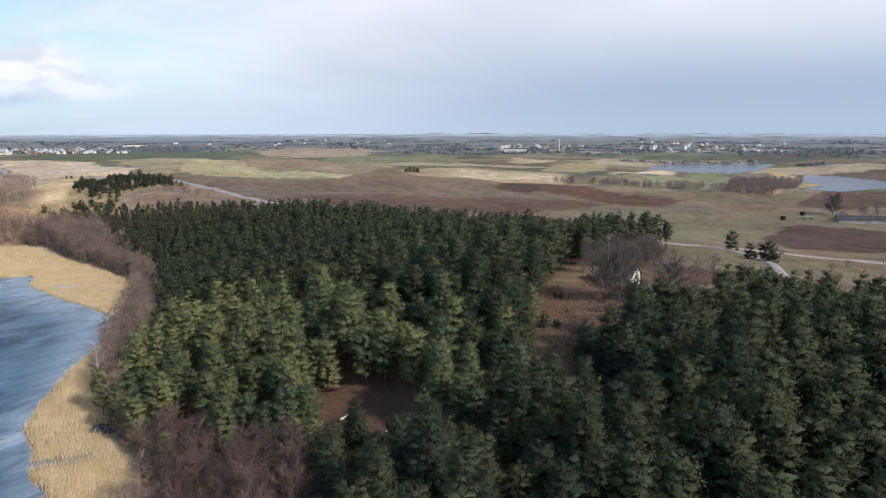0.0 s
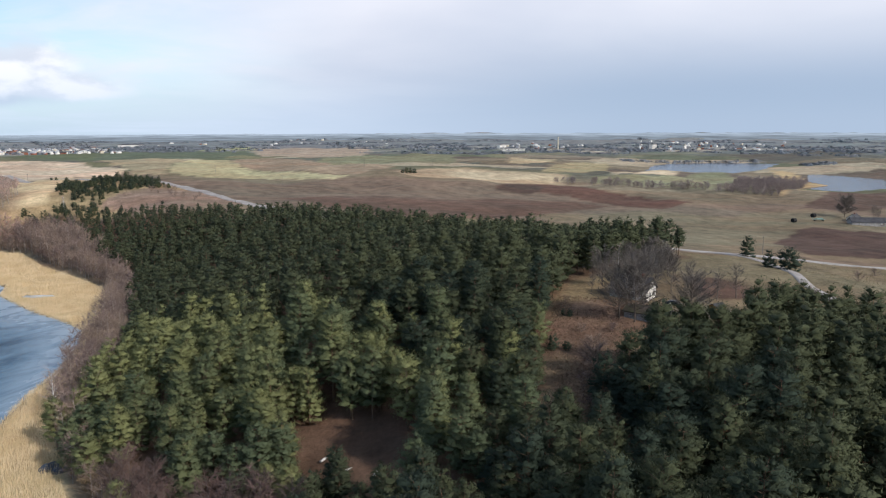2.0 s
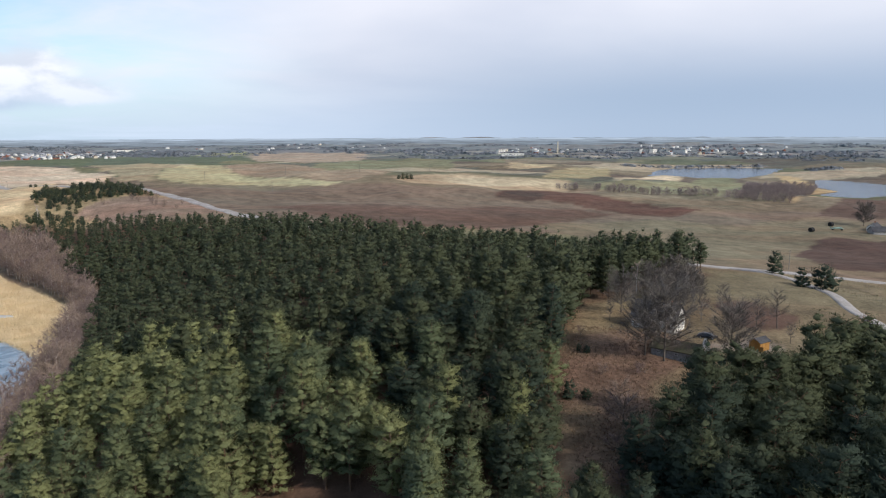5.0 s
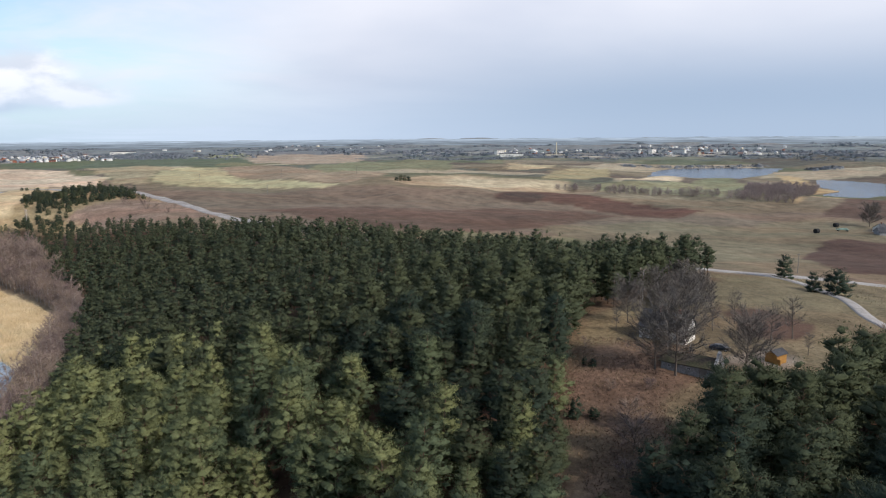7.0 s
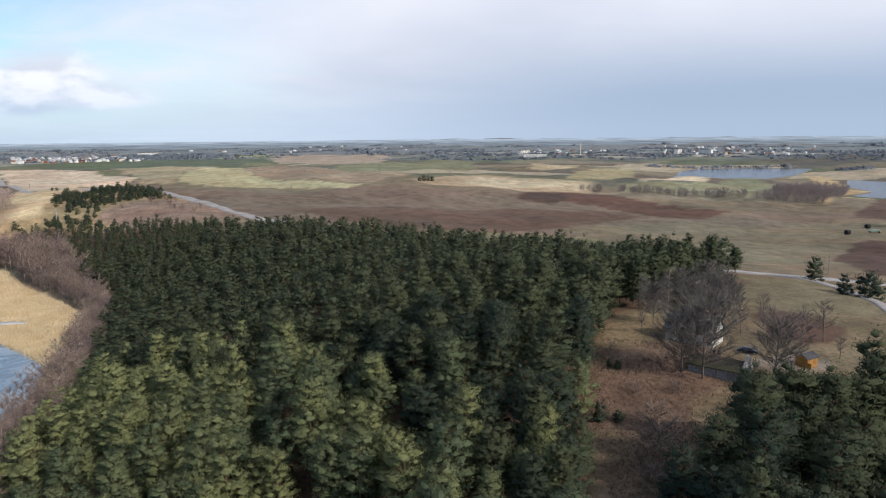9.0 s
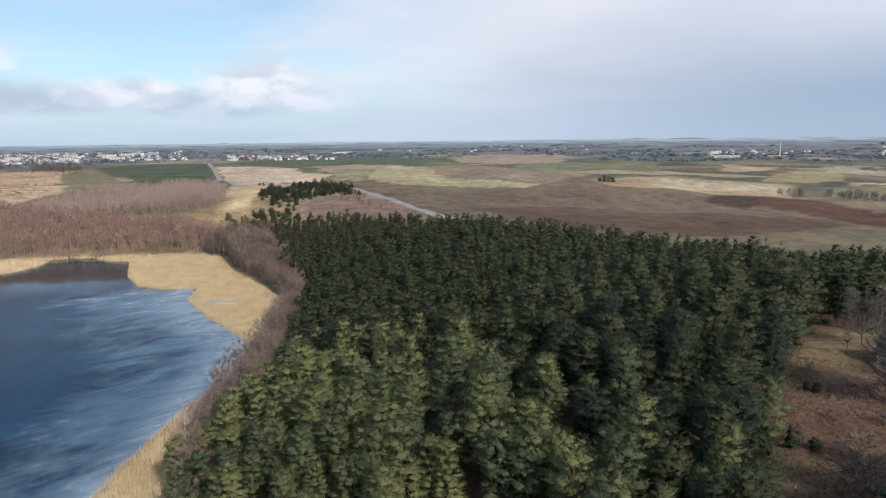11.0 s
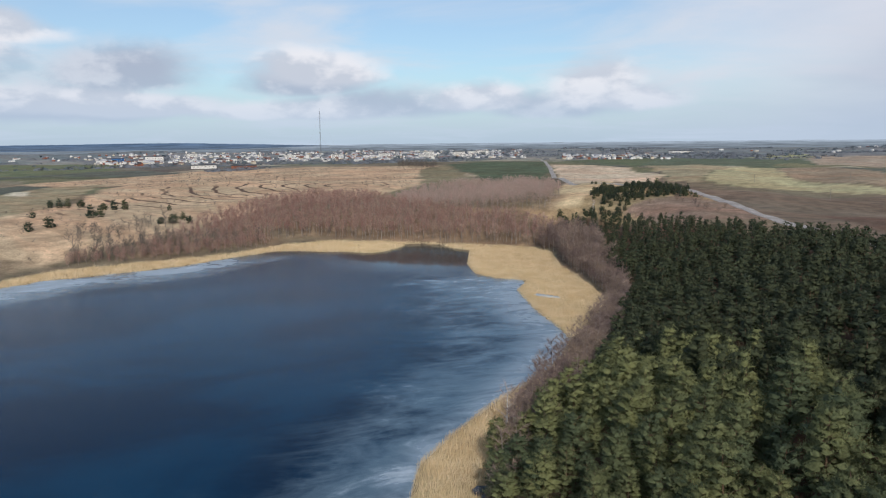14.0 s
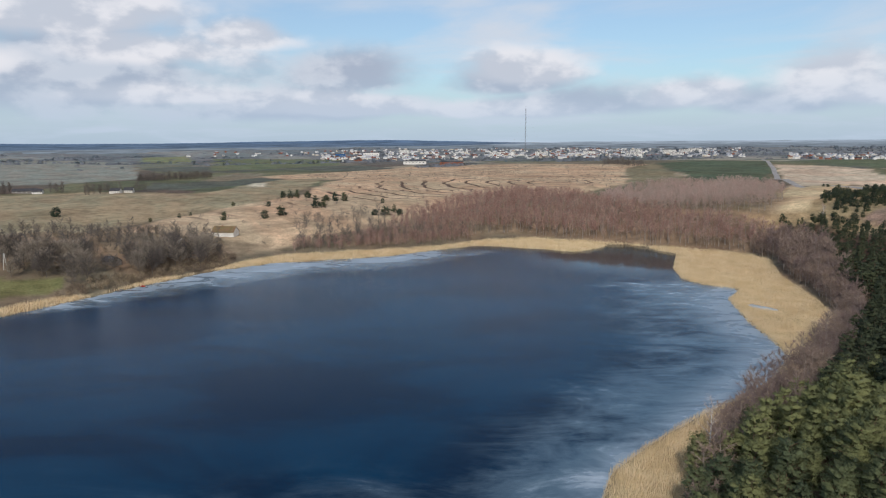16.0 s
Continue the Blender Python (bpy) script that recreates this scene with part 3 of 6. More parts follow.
# beyond the lake: the heath, pasture and the plain before the ridge
FIELDS += [
    ((0.48, 0.348, 0.228), 0.6, 20, HEATH),
    ((0.285, 0.235, 0.15), 0.4, 12, [(-1040, -60), (-1060, 142), (-860, 229), (-1150, 440), (-1090, 490), (-724, 290), (-600, 120), (-560, 60), (-620, -60)]),
    ((0.235, 0.238, 0.205), 0.1, 14, [(-3220, -40), (-2456, 358), (-1392, 237), (-1280, 115), (-1323, -100)]),
    ((0.19, 0.205, 0.115), 0.1, 12, [(-2918, 450), (-2996, 635), (-2301, 520), (-2216, 345)]),
    ((0.14, 0.155, 0.09), 0.1, 12, [(-1627, 420), (-1743, 778), (-2283, 1013), (-2665, 664)]),
    ((0.60, 0.52, 0.4), 0.1, 5, [(-977, 322), (-1036, 350), (-1041, 368), (-935, 338)]),
    ((0.20, 0.175, 0.11), 0.2, 8, [(-939, 1012), (-1040, 1200), (-589, 774), (-587, 664)]),
    ((0.085, 0.105, 0.065), 0.15, 7, [(-1040, 1200), (-1090, 1423), (-919, 1400), (-491, 787), (-577, 784)]),
    ((0.105, 0.12, 0.07), 0.15, 8, [(-1028, 1604), (-1181, 2379), (-855, 1817), (-640, 1300), (-760, 1390)]),
    ((0.50, 0.395, 0.29), 0.3, 8, [(-418, 713), (-817, 1272), (-721, 1298), (-457, 1002), (-352, 790)]),
]
FIELDS += [
    ((0.31, 0.23, 0.13), 0.7, 10, [(-255, 470), (-360, 520), (-420, 690), (-330, 655), (-245, 608), (-200, 568), (-150, 500), (-190, 480)]),
    ((0.50, 0.39, 0.24), 0.6, 7, [(-361, 610), (-410, 700), (-393, 754), (-374, 740), (-300, 640), (-301, 565), (-284, 521), (-296, 510), (-312, 520)]),
    ((0.235, 0.162, 0.122), 0.9, 6, [(-240, 500), (-238, 522), (-225, 568), (-186, 552), (-123, 473), (-167, 458)]),
    # round the farmstead
    ((0.15, 0.118, 0.074), 0.8, 6, [(30, 170), (40, 240), (62, 285), (108, 320), (160, 312), (330, 325), (330, 190), (120, 190), (88, 184), (58, 166), (40, 154)]),
    ((0.135, 0.092, 0.066), 0.9, 5, BRACKEN_SLOPE),
    ((0.19, 0.15, 0.088), 0.9, 6, [(34, 218), (36, 236), (52, 262), (64, 272), (60, 250), (48, 232), (46, 216)]),
]
FIELDS += [
    ((0.175, 0.142, 0.09), 0.8, 5, [(128, 318), (330, 320), (330, 215), (142, 235), (138, 280)]),
    ((0.085, 0.055, 0.042), 0.2, 2, [(81, 247), (94, 253), (101, 232), (88, 219), (76, 220)]),
    ((0.19, 0.16, 0.13), 0.4, 3, [(60, 206), (78, 214), (84, 204), (70, 196)]),
    ((0.16, 0.165, 0.072), 0.5, 3, [(-422, 30), (-414, 57), (-413, 74), (-391, 69), (-386, 52), (-378, 30)]),
]


def paint(x, y):
    """Base colour and tuftedness of the ground at each place."""
    r = np.hypot(x, y)
    # a patchwork of far fields
    cells = np.random.default_rng(3)
    a, s = cells.uniform(-0.8, 1.9, 420), cells.uniform(700, 4900, 420) ** 1.0
    cx, cy = -np.sin(a) * s, np.cos(a) * s
    pick = np.zeros(x.shape, int)
    best = np.full(x.shape, 1e18)
    wx, wy = x + 25 * waves(x, y, 300, 6), y + 25 * waves(x, y, 260, 7)
    for i in range(420):
        d = ((wx - cx[i]) / 2.2) ** 2 + (wy - cy[i]) ** 2
        near = d < best
        best[near], pick[near] = d[near], i
    tones = np.array([(0.15, 0.125, 0.085), (0.2, 0.17, 0.12), (0.105, 0.115, 0.07), (0.12, 0.095, 0.075), (0.15, 0.15, 0.09), (0.33, 0.28, 0.2), (0.10, 0.105, 0.085)])
    colour, tuft = tones[cells.integers(0, len(tones), 420)[pick]], np.full(x.shape, 0.35)
    base = np.array((0.175, 0.142, 0.098))
    k = ramp(r, 650, 1000)[:, None]
    colour = base * (1 - k) + colour * k
    # haze painted over the far ground, bluer and greyer with distance
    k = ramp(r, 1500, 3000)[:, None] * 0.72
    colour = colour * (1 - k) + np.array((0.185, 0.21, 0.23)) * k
    for tone, rough, soft, outline in FIELDS:
        poly = np.array(outline, float)
        (x0, y0), (x1, y1) = poly.min(0) - soft * 3, poly.max(0) + soft * 3
        near = (x > x0) & (x < x1) & (y > y0) & (y < y1)
        d = signed(poly, x[near], y[near]) + soft * 0.5 * waves(x[near], y[near], soft * 9, 5)
        k = 1 - ramp(d, -soft * 0.3, soft * 0.3)
        colour[near] = colour[near] * (1 - k[:, None]) + np.array(tone) * k[:, None]
        tuft[near] = tuft[near] * (1 - k) + rough * k
    # old plough lines on the heath
    heath = ramp(signed(np.array(HEATH, float), x, y), -10, -40)
    # needles under the pines, litter under the reeds, a wet rim
    k = 1 - ramp(signed(PINE_WOOD, x, y), -3, 4)
    k = k * 0.9
    colour = colour * (1 - k[:, None]) + np.array((0.12, 0.072, 0.05)) * k[:, None]
    for outline in LEAFLESS:
        k = 0.85 * (1 - ramp(signed(np.array(outline, float), x, y), -2, 10))[:, None]
        colour = colour * (1 - k) + np.array((0.235, 0.172, 0.115)) * k
    k = 1 - ramp(signed(SHORE, x, y), -1, 3)
    colour = colour * (1 - k[:, None]) + np.array((0.47, 0.36, 0.21)) * k[:, None]
    k = 1 - ramp(signed(WATER, x, y), -1, 2)
    colour = colour * (1 - k[:, None]) + np.array((0.06, 0.055, 0.04)) * k[:, None]
    return colour, np.clip(tuft, 0, 1), heath


def make_ground():
    fine, rest = np.arange(-50, 112, 0.34), np.arange(112, 310, 3.0)
    turn = np.radians(np.concatenate([fine, rest]))
    reach = np.concatenate([[0.02, 25, 45], 60 * (4950 / 60) ** (np.arange(260) / 259)])
    a, r = np.meshgrid(turn, reach)
    x, y = (-np.sin(a) * r).ravel(), (np.cos(a) * r).ravel() + 30
    n, m = len(turn), len(reach)
    i, j = np.meshgrid(np.arange(n), np.arange(m - 1))
    i, j = i.ravel(), j.ravel()
    k = (i + 1) % n
    faces = np.stack([j * n + k, j * n + i, (j + 1) * n + i, (j + 1) * n + k], 1)
    verts = np.stack([x, y, land(x, y)], 1)
    me = mesh_of("ground", verts, faces, [GROUND])
    me.polygons.foreach_set("use_smooth", np.ones(len(faces), bool))
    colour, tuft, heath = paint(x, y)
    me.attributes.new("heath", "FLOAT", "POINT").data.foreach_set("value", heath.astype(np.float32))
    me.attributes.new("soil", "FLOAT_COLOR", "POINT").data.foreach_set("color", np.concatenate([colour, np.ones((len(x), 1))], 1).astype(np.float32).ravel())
    me.attributes.new("tufts", "FLOAT", "POINT").data.foreach_set("value", tuft.astype(np.float32))
    tagged(new("ground", me), "rolling farmland of ploughed soil, dry grass and young crops", "ground", kind="structure")


def make_water(name, poly, level, step, label):
    (x0, y0), (x1, y1) = poly.min(0) - 12, poly.max(0) + 12
    gx, gy = np.arange(x0, x1, step), np.arange(y0, y1, step)
    x, y = [v.ravel() for v in np.meshgrid(gx, gy)]
    n = len(gx)
    i, j = [v.ravel() for v in np.meshgrid(np.arange(n - 1), np.arange(len(gy) - 1))]
    faces = np.stack([j * n + i, j * n + i + 1, (j + 1) * n + i + 1, (j + 1) * n + i], 1)
    mid = np.stack([x[faces].mean(1), y[faces].mean(1)], 1)
    faces = faces[signed(poly, mid[:, 0], mid[:, 1]) < step * 2]
    me = mesh_of(name, np.stack([x, y, np.full(x.shape, level)], 1), faces, [LAKE])
    # ice clings to the wooded shore and, thinner, to the far bank
    d = edge_distance(poly, x, y)
    ice = (1 - ramp(d, -12, 64 + 40 * ramp(y, 180, 270))) ** 1.5 * ramp(x, -340, -200) * 1.1 + 1.3 * (1 - ramp(d, 4, 70)) * ramp(-x, 330, 385) * ramp(-y, -350, -270)
    ice = (ice + 0.08 * ramp(x, -370, -230)) * ramp(-y, -700, -600)
    calm = 1 - ramp(np.hypot(x + 318, y - 392), 34, 84)
    me.attributes.new("calm", "FLOAT", "POINT").data.foreach_set("value", calm.astype(np.float32))
    me.attributes.new("ice", "FLOAT", "POINT").data.foreach_set("value", ice.astype(np.float32))
    tagged(new(name, me), label, "water", kind="structure")


def make_road(name, points, width, label, lift=0.3):
    p, side = along(points, 5.0)
    cols = np.array([-0.62, -0.5, -0.2, 0.2, 0.5, 0.62]) * width
    x = p[:, 0, None] + side[:, 0, None] * cols
    y = p[:, 1, None] + side[:, 1, None] * cols
    z = land(x, y) + np.where(abs(cols) > width * 0.55, -0.25, lift)
    n = len(cols)
    i, j = [v.ravel() for v in np.meshgrid(np.arange(n - 1), np.arange(len(p) - 1))]
    faces = np.stack([j * n + i, j * n + i + 1, (j + 1) * n + i + 1, (j + 1) * n + i], 1)
    me = mesh_of(name, np.stack([x.ravel(), y.ravel(), z.ravel()], 1), faces, [GRAVEL])
    tagged(new(name, me), label, "road", kind="structure")


make_ground()
make_water("lake", WATER, 0.0, 6.0, "dark blue lake with thin torn sheets of ice")
make_water("far_lake", FAR_WATER, 4.0, 14.0, "pale blue lake beyond the fields")
make_water("far_pond", EAST_WATER, 4.0, 14.0, "narrow pale blue lake behind the copse")
make_road("road", ROAD, 6.5, "pale gravel road winding over the fields")
make_road("track", TRACK, 3.6, "narrow gravel track to the farmstead")


# ---- trees ----


def tube(path, radii, sides=5):
    """Triangles of a tapered limb along a path."""
    path, radii = np.asarray(path, float), np.asarray(radii, float)
    a = np.arange(sides) * 6.2832 / sides
    d = np.gradient(path, axis=0)
    d /= np.linalg.norm(d, axis=1)[:, None] + 1e-9
    u = np.cross(d, np.array([0.31, 0.95, 0.05]))
    u /= np.linalg.norm(u, axis=1)[:, None] + 1e-9
    v = np.cross(d, u)
    ring = path[:, None] + radii[:, None, None] * (np.cos(a)[None, :, None] * u[:, None] + np.sin(a)[None, :, None] * v[:, None])
    faces = []
    for j in range(len(path) - 1):
        for i in range(sides):
            p, q = j * sides + i, j * sides + (i + 1) % sides
            faces += [(p, q, q + sides), (p, q + sides, p + sides)]
    return ring.reshape(-1, 3), np.array(faces)


def join(pieces):
    verts, faces, at = [], [], 0
    for v, f in pieces:
        verts.append(v)
        faces.append(f + at)
        at += len(v)
    return np.concatenate(verts), np.concatenate(faces)


def unit(v):
    return v / (np.linalg.norm(v, axis=-1, keepdims=True) + 1e-9)


def flakes(centre, normal, long, wide, g, along_way=None):
    """Loose triangles, each lying across its normal and, if told, pointing along a way."""
    n = unit(normal)
    if along_way is None:
        u = unit(np.cross(n, unit(g.normal(size=n.shape))))
    else:
        u = along_way + g.normal(0, 0.35, n.shape)
        u = unit(u - n * np.einsum("ij,ij->i", u, n)[:, None])
    v = np.cross(n, u)
    long, wide = np.broadcast_to(long, len(n))[:, None], np.broadcast_to(wide, len(n))[:, None]
    p = np.stack([centre - u * long * 0.5 - v * wide * 0.5, centre - u * long * 0.3 + v * wide * 0.5, centre + u * long * 0.5], 1)
    flip = np.einsum("ij,ij->i", np.cross(p[:, 1] - p[:, 0], p[:, 2] - p[:, 0]), n) < 0
    p[flip] = p[flip][:, ::-1]
    return p.reshape(-1, 3), np.arange(len(n) * 3).reshape(-1, 3)


def pine_shape(g, tall, wide, bare, tiers, gap, tufts, size, point=0.55, body=True):
    """Trunk and crown of a pine: whorls of boughs that end in upturned clumps of needles. gap: how far apart the clumps of a whorl are."""
    lean = g.normal(0, 0.3, 2)
    steps = np.linspace(0, 1, 5)
    spine = np.stack([lean[0] * steps ** 2, lean[1] * steps ** 2, tall * 0.95 * steps], 1)
    trunk = [tube(spine, 0.2 * (1 - 0.85 * steps) * tall / 14)] if body else [tube(spine[::2], 0.18 * (1 - 0.85 * steps[::2]), 3)]
    lop = g.uniform(0, 6.28)
    c, ball, out, high = [], [], [], []
    for i in range(tiers):
        s = min(0.98, (i + g.uniform(0.0, 0.5)) / (tiers - 0.4))
        ring = wide * ((1 - s) ** point * 0.93 + 0.07) * min(1, 0.66 + 1.1 * s) * g.uniform(0.72, 1.14)
        n = max(3 if s < 0.9 else 1, int(round(6.28 * ring / gap)))
        turn = np.arange(n) * 6.2832 / n + g.uniform(0, 6.28) + g.uniform(-0.3, 0.3, n)
        reach = ring * g.uniform(0.5, 1.2, n) * (1 + 0.2 * np.cos(turn - lop)) * (0.25 if n == 1 else 1)
        root = np.stack([lean[0] * s + 0 * turn, lean[1] * s + 0 * turn, tall * (bare + (0.97 - bare) * s) + 0 * turn], 1)
        tip = root + np.stack([np.cos(turn) * reach, np.sin(turn) * reach, reach * (0.02 + 0.3 * s) + g.uniform(-0.45, 0.45, n) * tall / tiers * 0.8], 1)
        for j in range(0, n if body else 0, 2):
            trunk.append(tube([root[j] - [0, 0, 0.2 * reach[j]], root[j] * 0.45 + tip[j] * 0.55 - [0, 0, 0.12], tip[j]], [0.06, 0.045, 0.015], 3))
        c.append(root + (tip - root) * g.uniform(0.62, 0.9, (n, 1)) + g.normal(0, 0.16, (n, 3)))
        ball.append((0.42 * gap + 0.13 * ring) * g.uniform(0.6, 1.35, n))
        out.append(np.stack([np.cos(turn), np.sin(turn), 0.15 + 0.6 * s + 0 * turn], 1))
        high.append(np.full(n, s))
    c, ball, out, high = np.concatenate(c), np.concatenate(ball), unit(np.concatenate(out)), np.concatenate(high)
    pads = cushions(c - [0, 0, 0.14], ball * 0.62, out, g)
    # short brushes that shingle each clump, thicker on its upper, outer side
    way = unit(g.normal(size=(len(c), tufts, 3)) + 0.55 * out[:, None] + np.array([0, 0, 0.55]))
    swell = way + 0.4 * out[:, None] * np.einsum("ijk,ik->ij", way, out)[..., None]
    spot = c[:, None] + ball[:, None, None] * swell * np.array([1, 1, 0.72]) * g.uniform(0.45, 1.3, (len(c), tufts, 1))
    rise = unit(0.5 * way + 0.6 * out[:, None] + np.array([0, 0, 0.55]) + g.normal(0, 0.3, way.shape))
    aim = unit(way + g.normal(0, 0.45, way.shape))
    n = len(c) * tufts
    v, f = flakes(spot.reshape(-1, 3), aim.reshape(-1, 3), size * g.uniform(0.7, 1.4, n), size * g.uniform(0.2, 0.36, n), g, rise.reshape(-1, 3))
    soft = unit(0.4 * way + 0.65 * out[:, None] + np.array([0, 0, 0.2]) + g.normal(0, 0.22, way.shape)).reshape(-1, 3)
    verts, faces = join([pads[:2], (v, f)])
    return join(trunk), (verts, faces, np.concatenate([pads[2], np.repeat(soft, 3, 0)]))


def cushions(centre, radius, out, g):
    """Uneven flat pads of needles, with soft normals."""
    ball = np.array([(1, 0, 0), (0, 1, 0), (-1, 0, 0), (0, -1, 0), (0, 0, 1), (0, 0, -1)], float)
    tri = np.array([(0, 1, 4), (1, 2, 4), (2, 3, 4), (3, 0, 4), (1, 0, 5), (2, 1, 5), (3, 2, 5), (0, 3, 5)])
    m = len(ball)
    a = g.uniform(0, 6.28, len(centre))
    way = np.empty((len(centre), m, 3))
    way[..., 0] = ball[None, :, 0] * np.cos(a)[:, None] - ball[None, :, 1] * np.sin(a)[:, None]
    way[..., 1] = ball[None, :, 0] * np.sin(a)[:, None] + ball[None, :, 1] * np.cos(a)[:, None]
    way[..., 2] = ball[None, :, 2]
    uneven = g.uniform(0.72, 1.25, (len(centre), m, 1))
    # longer along the bough, flatter from above
    stretch = way + 0.45 * out[:, None] * np.einsum("ijk,ik->ij", way, out)[..., None]
    v = centre[:, None] + stretch * uneven * radius[:, None, None] * np.array([1, 1, 0.66])
    n = unit(0.6 * way + 0.6 * out[:, None] + np.array([0, 0, 0.1]) + g.normal(0, 0.2, way.shape))
    f = tri[None] + (np.arange(len(centre)) * m)[:, None, None]
    return v.reshape(-1, 3), f.reshape(-1, 3), n.reshape(-1, 3)


def slivers(base, way, long, wide, g):
    side = unit(np.cross(way, g.normal(size=way.shape)))
    p = np.stack([base - side * wide[:, None] / 2, base + side * wide[:, None] / 2, base + way * long[:, None]], 1)
    return p.reshape(-1, 3), np.arange(len(base) * 3).reshape(-1, 3)


def bare_shape(g, tall, wide, limbs, twigs_each, thick=0.07, low=0.3, long=1.6, fine=True):
    """Trunk with limbs, and the spray of twigs, of a leafless tree."""
    steps = np.linspace(0, 1, 5)
    lean = g.normal(0, 0.35, 2)
    spine = np.stack([lean[0] * steps, lean[1] * steps, tall * 0.92 * steps], 1)
    wood = [tube(spine, 0.016 * tall * (1 - 0.9 * steps) + 0.01) if fine else tube(spine[::2], 0.016 * tall * (1 - 0.9 * steps[::2]) + 0.01, 3)]
    base, way = [], []
    for i in range(limbs):
        s = low + (0.96 - low) * (i + g.uniform()) / limbs
        a = i * 2.4 + g.uniform(-0.5, 0.5)
        root = np.array([lean[0] * s, lean[1] * s, tall * 0.92 * s])
        reach = wide * g.uniform(0.55, 1.05) * (1.05 - 0.75 * max(0, s - 0.35)) 
        rise = (0.3 + 0.7 * s) * reach + 0.06 * tall * (1 - s)
        tip = root + np.array([math.cos(a) * reach, math.sin(a) * reach, rise])
        mid = root * 0.5 + tip * 0.5 + np.array([0, 0, -0.05 * reach]) + g.normal(0, 0.07, 3) * reach
        if fine:
            wood.append(tube([root, mid, tip], [0.006 * tall * (1.2 - s) + 0.012, 0.04, 0.012], 3))
        else:
            wood.append(slivers(root[None], unit((tip - root)[None]), np.array([np.linalg.norm(tip - root)]), np.array([0.13]), g))
        k = g.uniform(0.15, 1.0, (twigs_each, 1))
        p = np.where(k < 0.5, root + (mid - root) * 2 * k, mid + (tip - mid) * (2 * k - 1))
        base.append(p)
        way.append(unit(unit(tip - root) + g.normal(0, 0.75 if fine else 0.85, (twigs_each, 3)) + [0, 0, 0.22]))
    base, way = np.concatenate(base), np.concatenate(way)
    spray = slivers(base, way, long * g.uniform(0.6, 1.3, len(base)), thick * g.uniform(0.6, 1.3, len(base)), g)
    return join(wood), spray


def stand(name, kinds, spots, mats, label, category="trees"):
    """Many trees joined into one thing that nobody would count. kinds: pairs of (wood, leaf) arrays; spots: x, y, scale."""
    verts, faces, slots, normals, at = [], [], [], [], 0
    which = rng.integers(0, len(kinds), len(spots))
    ground = land(spots[:, 0], spots[:, 1])
    for k, pieces in enumerate(kinds):
        mine = np.nonzero(which == k)[0]
        if not len(mine):
            continue
        a = rng.uniform(0, 6.28, len(mine))
        c, s, size = np.cos(a), np.sin(a), spots[mine, 2]
        for slot, (v, f, *soft) in enumerate(pieces):
            p = np.empty((len(mine), len(v), 3))
            p[..., 0] = (v[None, :, 0] * c[:, None] - v[None, :, 1] * s[:, None]) * size[:, None] + spots[mine, 0, None]
            p[..., 1] = (v[None, :, 0] * s[:, None] + v[None, :, 1] * c[:, None]) * size[:, None] + spots[mine, 1, None]
            p[..., 2] = v[None, :, 2] * size[:, None] + ground[mine, None] - 0.15
            verts.append(p.reshape(-1, 3))
            if soft:
                q = np.empty((len(mine), len(v), 3), np.float32)
                q[..., 0] = soft[0][None, :, 0] * c[:, None] - soft[0][None, :, 1] * s[:, None]
                q[..., 1] = soft[0][None, :, 0] * s[:, None] + soft[0][None, :, 1] * c[:, None]
                q[..., 2] = soft[0][None, :, 2]
                normals.append(q.reshape(-1, 3))
            else:
                normals.append(np.zeros((len(mine) * len(v), 3), np.float32))
            faces.append((f[None] + (np.arange(len(mine)) * len(v))[:, None, None]).reshape(-1, 3) + at)
            slots.append(np.full(len(mine) * len(f), slot))
            at += len(mine) * len(v)
    normals = np.concatenate(normals)
    me = mesh_of(name, np.concatenate(verts), np.concatenate(faces), mats, np.concatenate(slots), normals if normals.any() else None)
    return tagged(new(name, me), label, category, kind="stuff")


def tree_things(name, kinds, spots, mats, leaf, label, category, group):
    """Trees as things of their own, each a trunk and a crown, sharing a few meshes."""
    made = []
    for k, (wood, top) in enumerate(kinds):
        trunk, crown = mesh_of("trunk", *wood, mats[:1]), mesh_of(leaf, *top[:2], mats[1:], None, top[2] if len(top) > 2 else None)
        made.append((trunk, crown))
    for x, y, size in spots:
        trunk, crown = made[int(rng.integers(0, len(made)))]
        e = tagged(new(name), label, category, group)
        part("trunk", trunk, None, e)
        part(leaf, crown, None, e)
        tall = size * rng.uniform(0.93, 1.08)
        e.matrix_basis = Matrix.LocRotScale((x, y, height(x, y) - 0.15), Euler((0, 0, rng.uniform(0, 6.28))), (size, size, tall))


def with_size(places, low, high):
    return np.concatenate([places, rng.uniform(low, high, (len(places), 1))], 1)


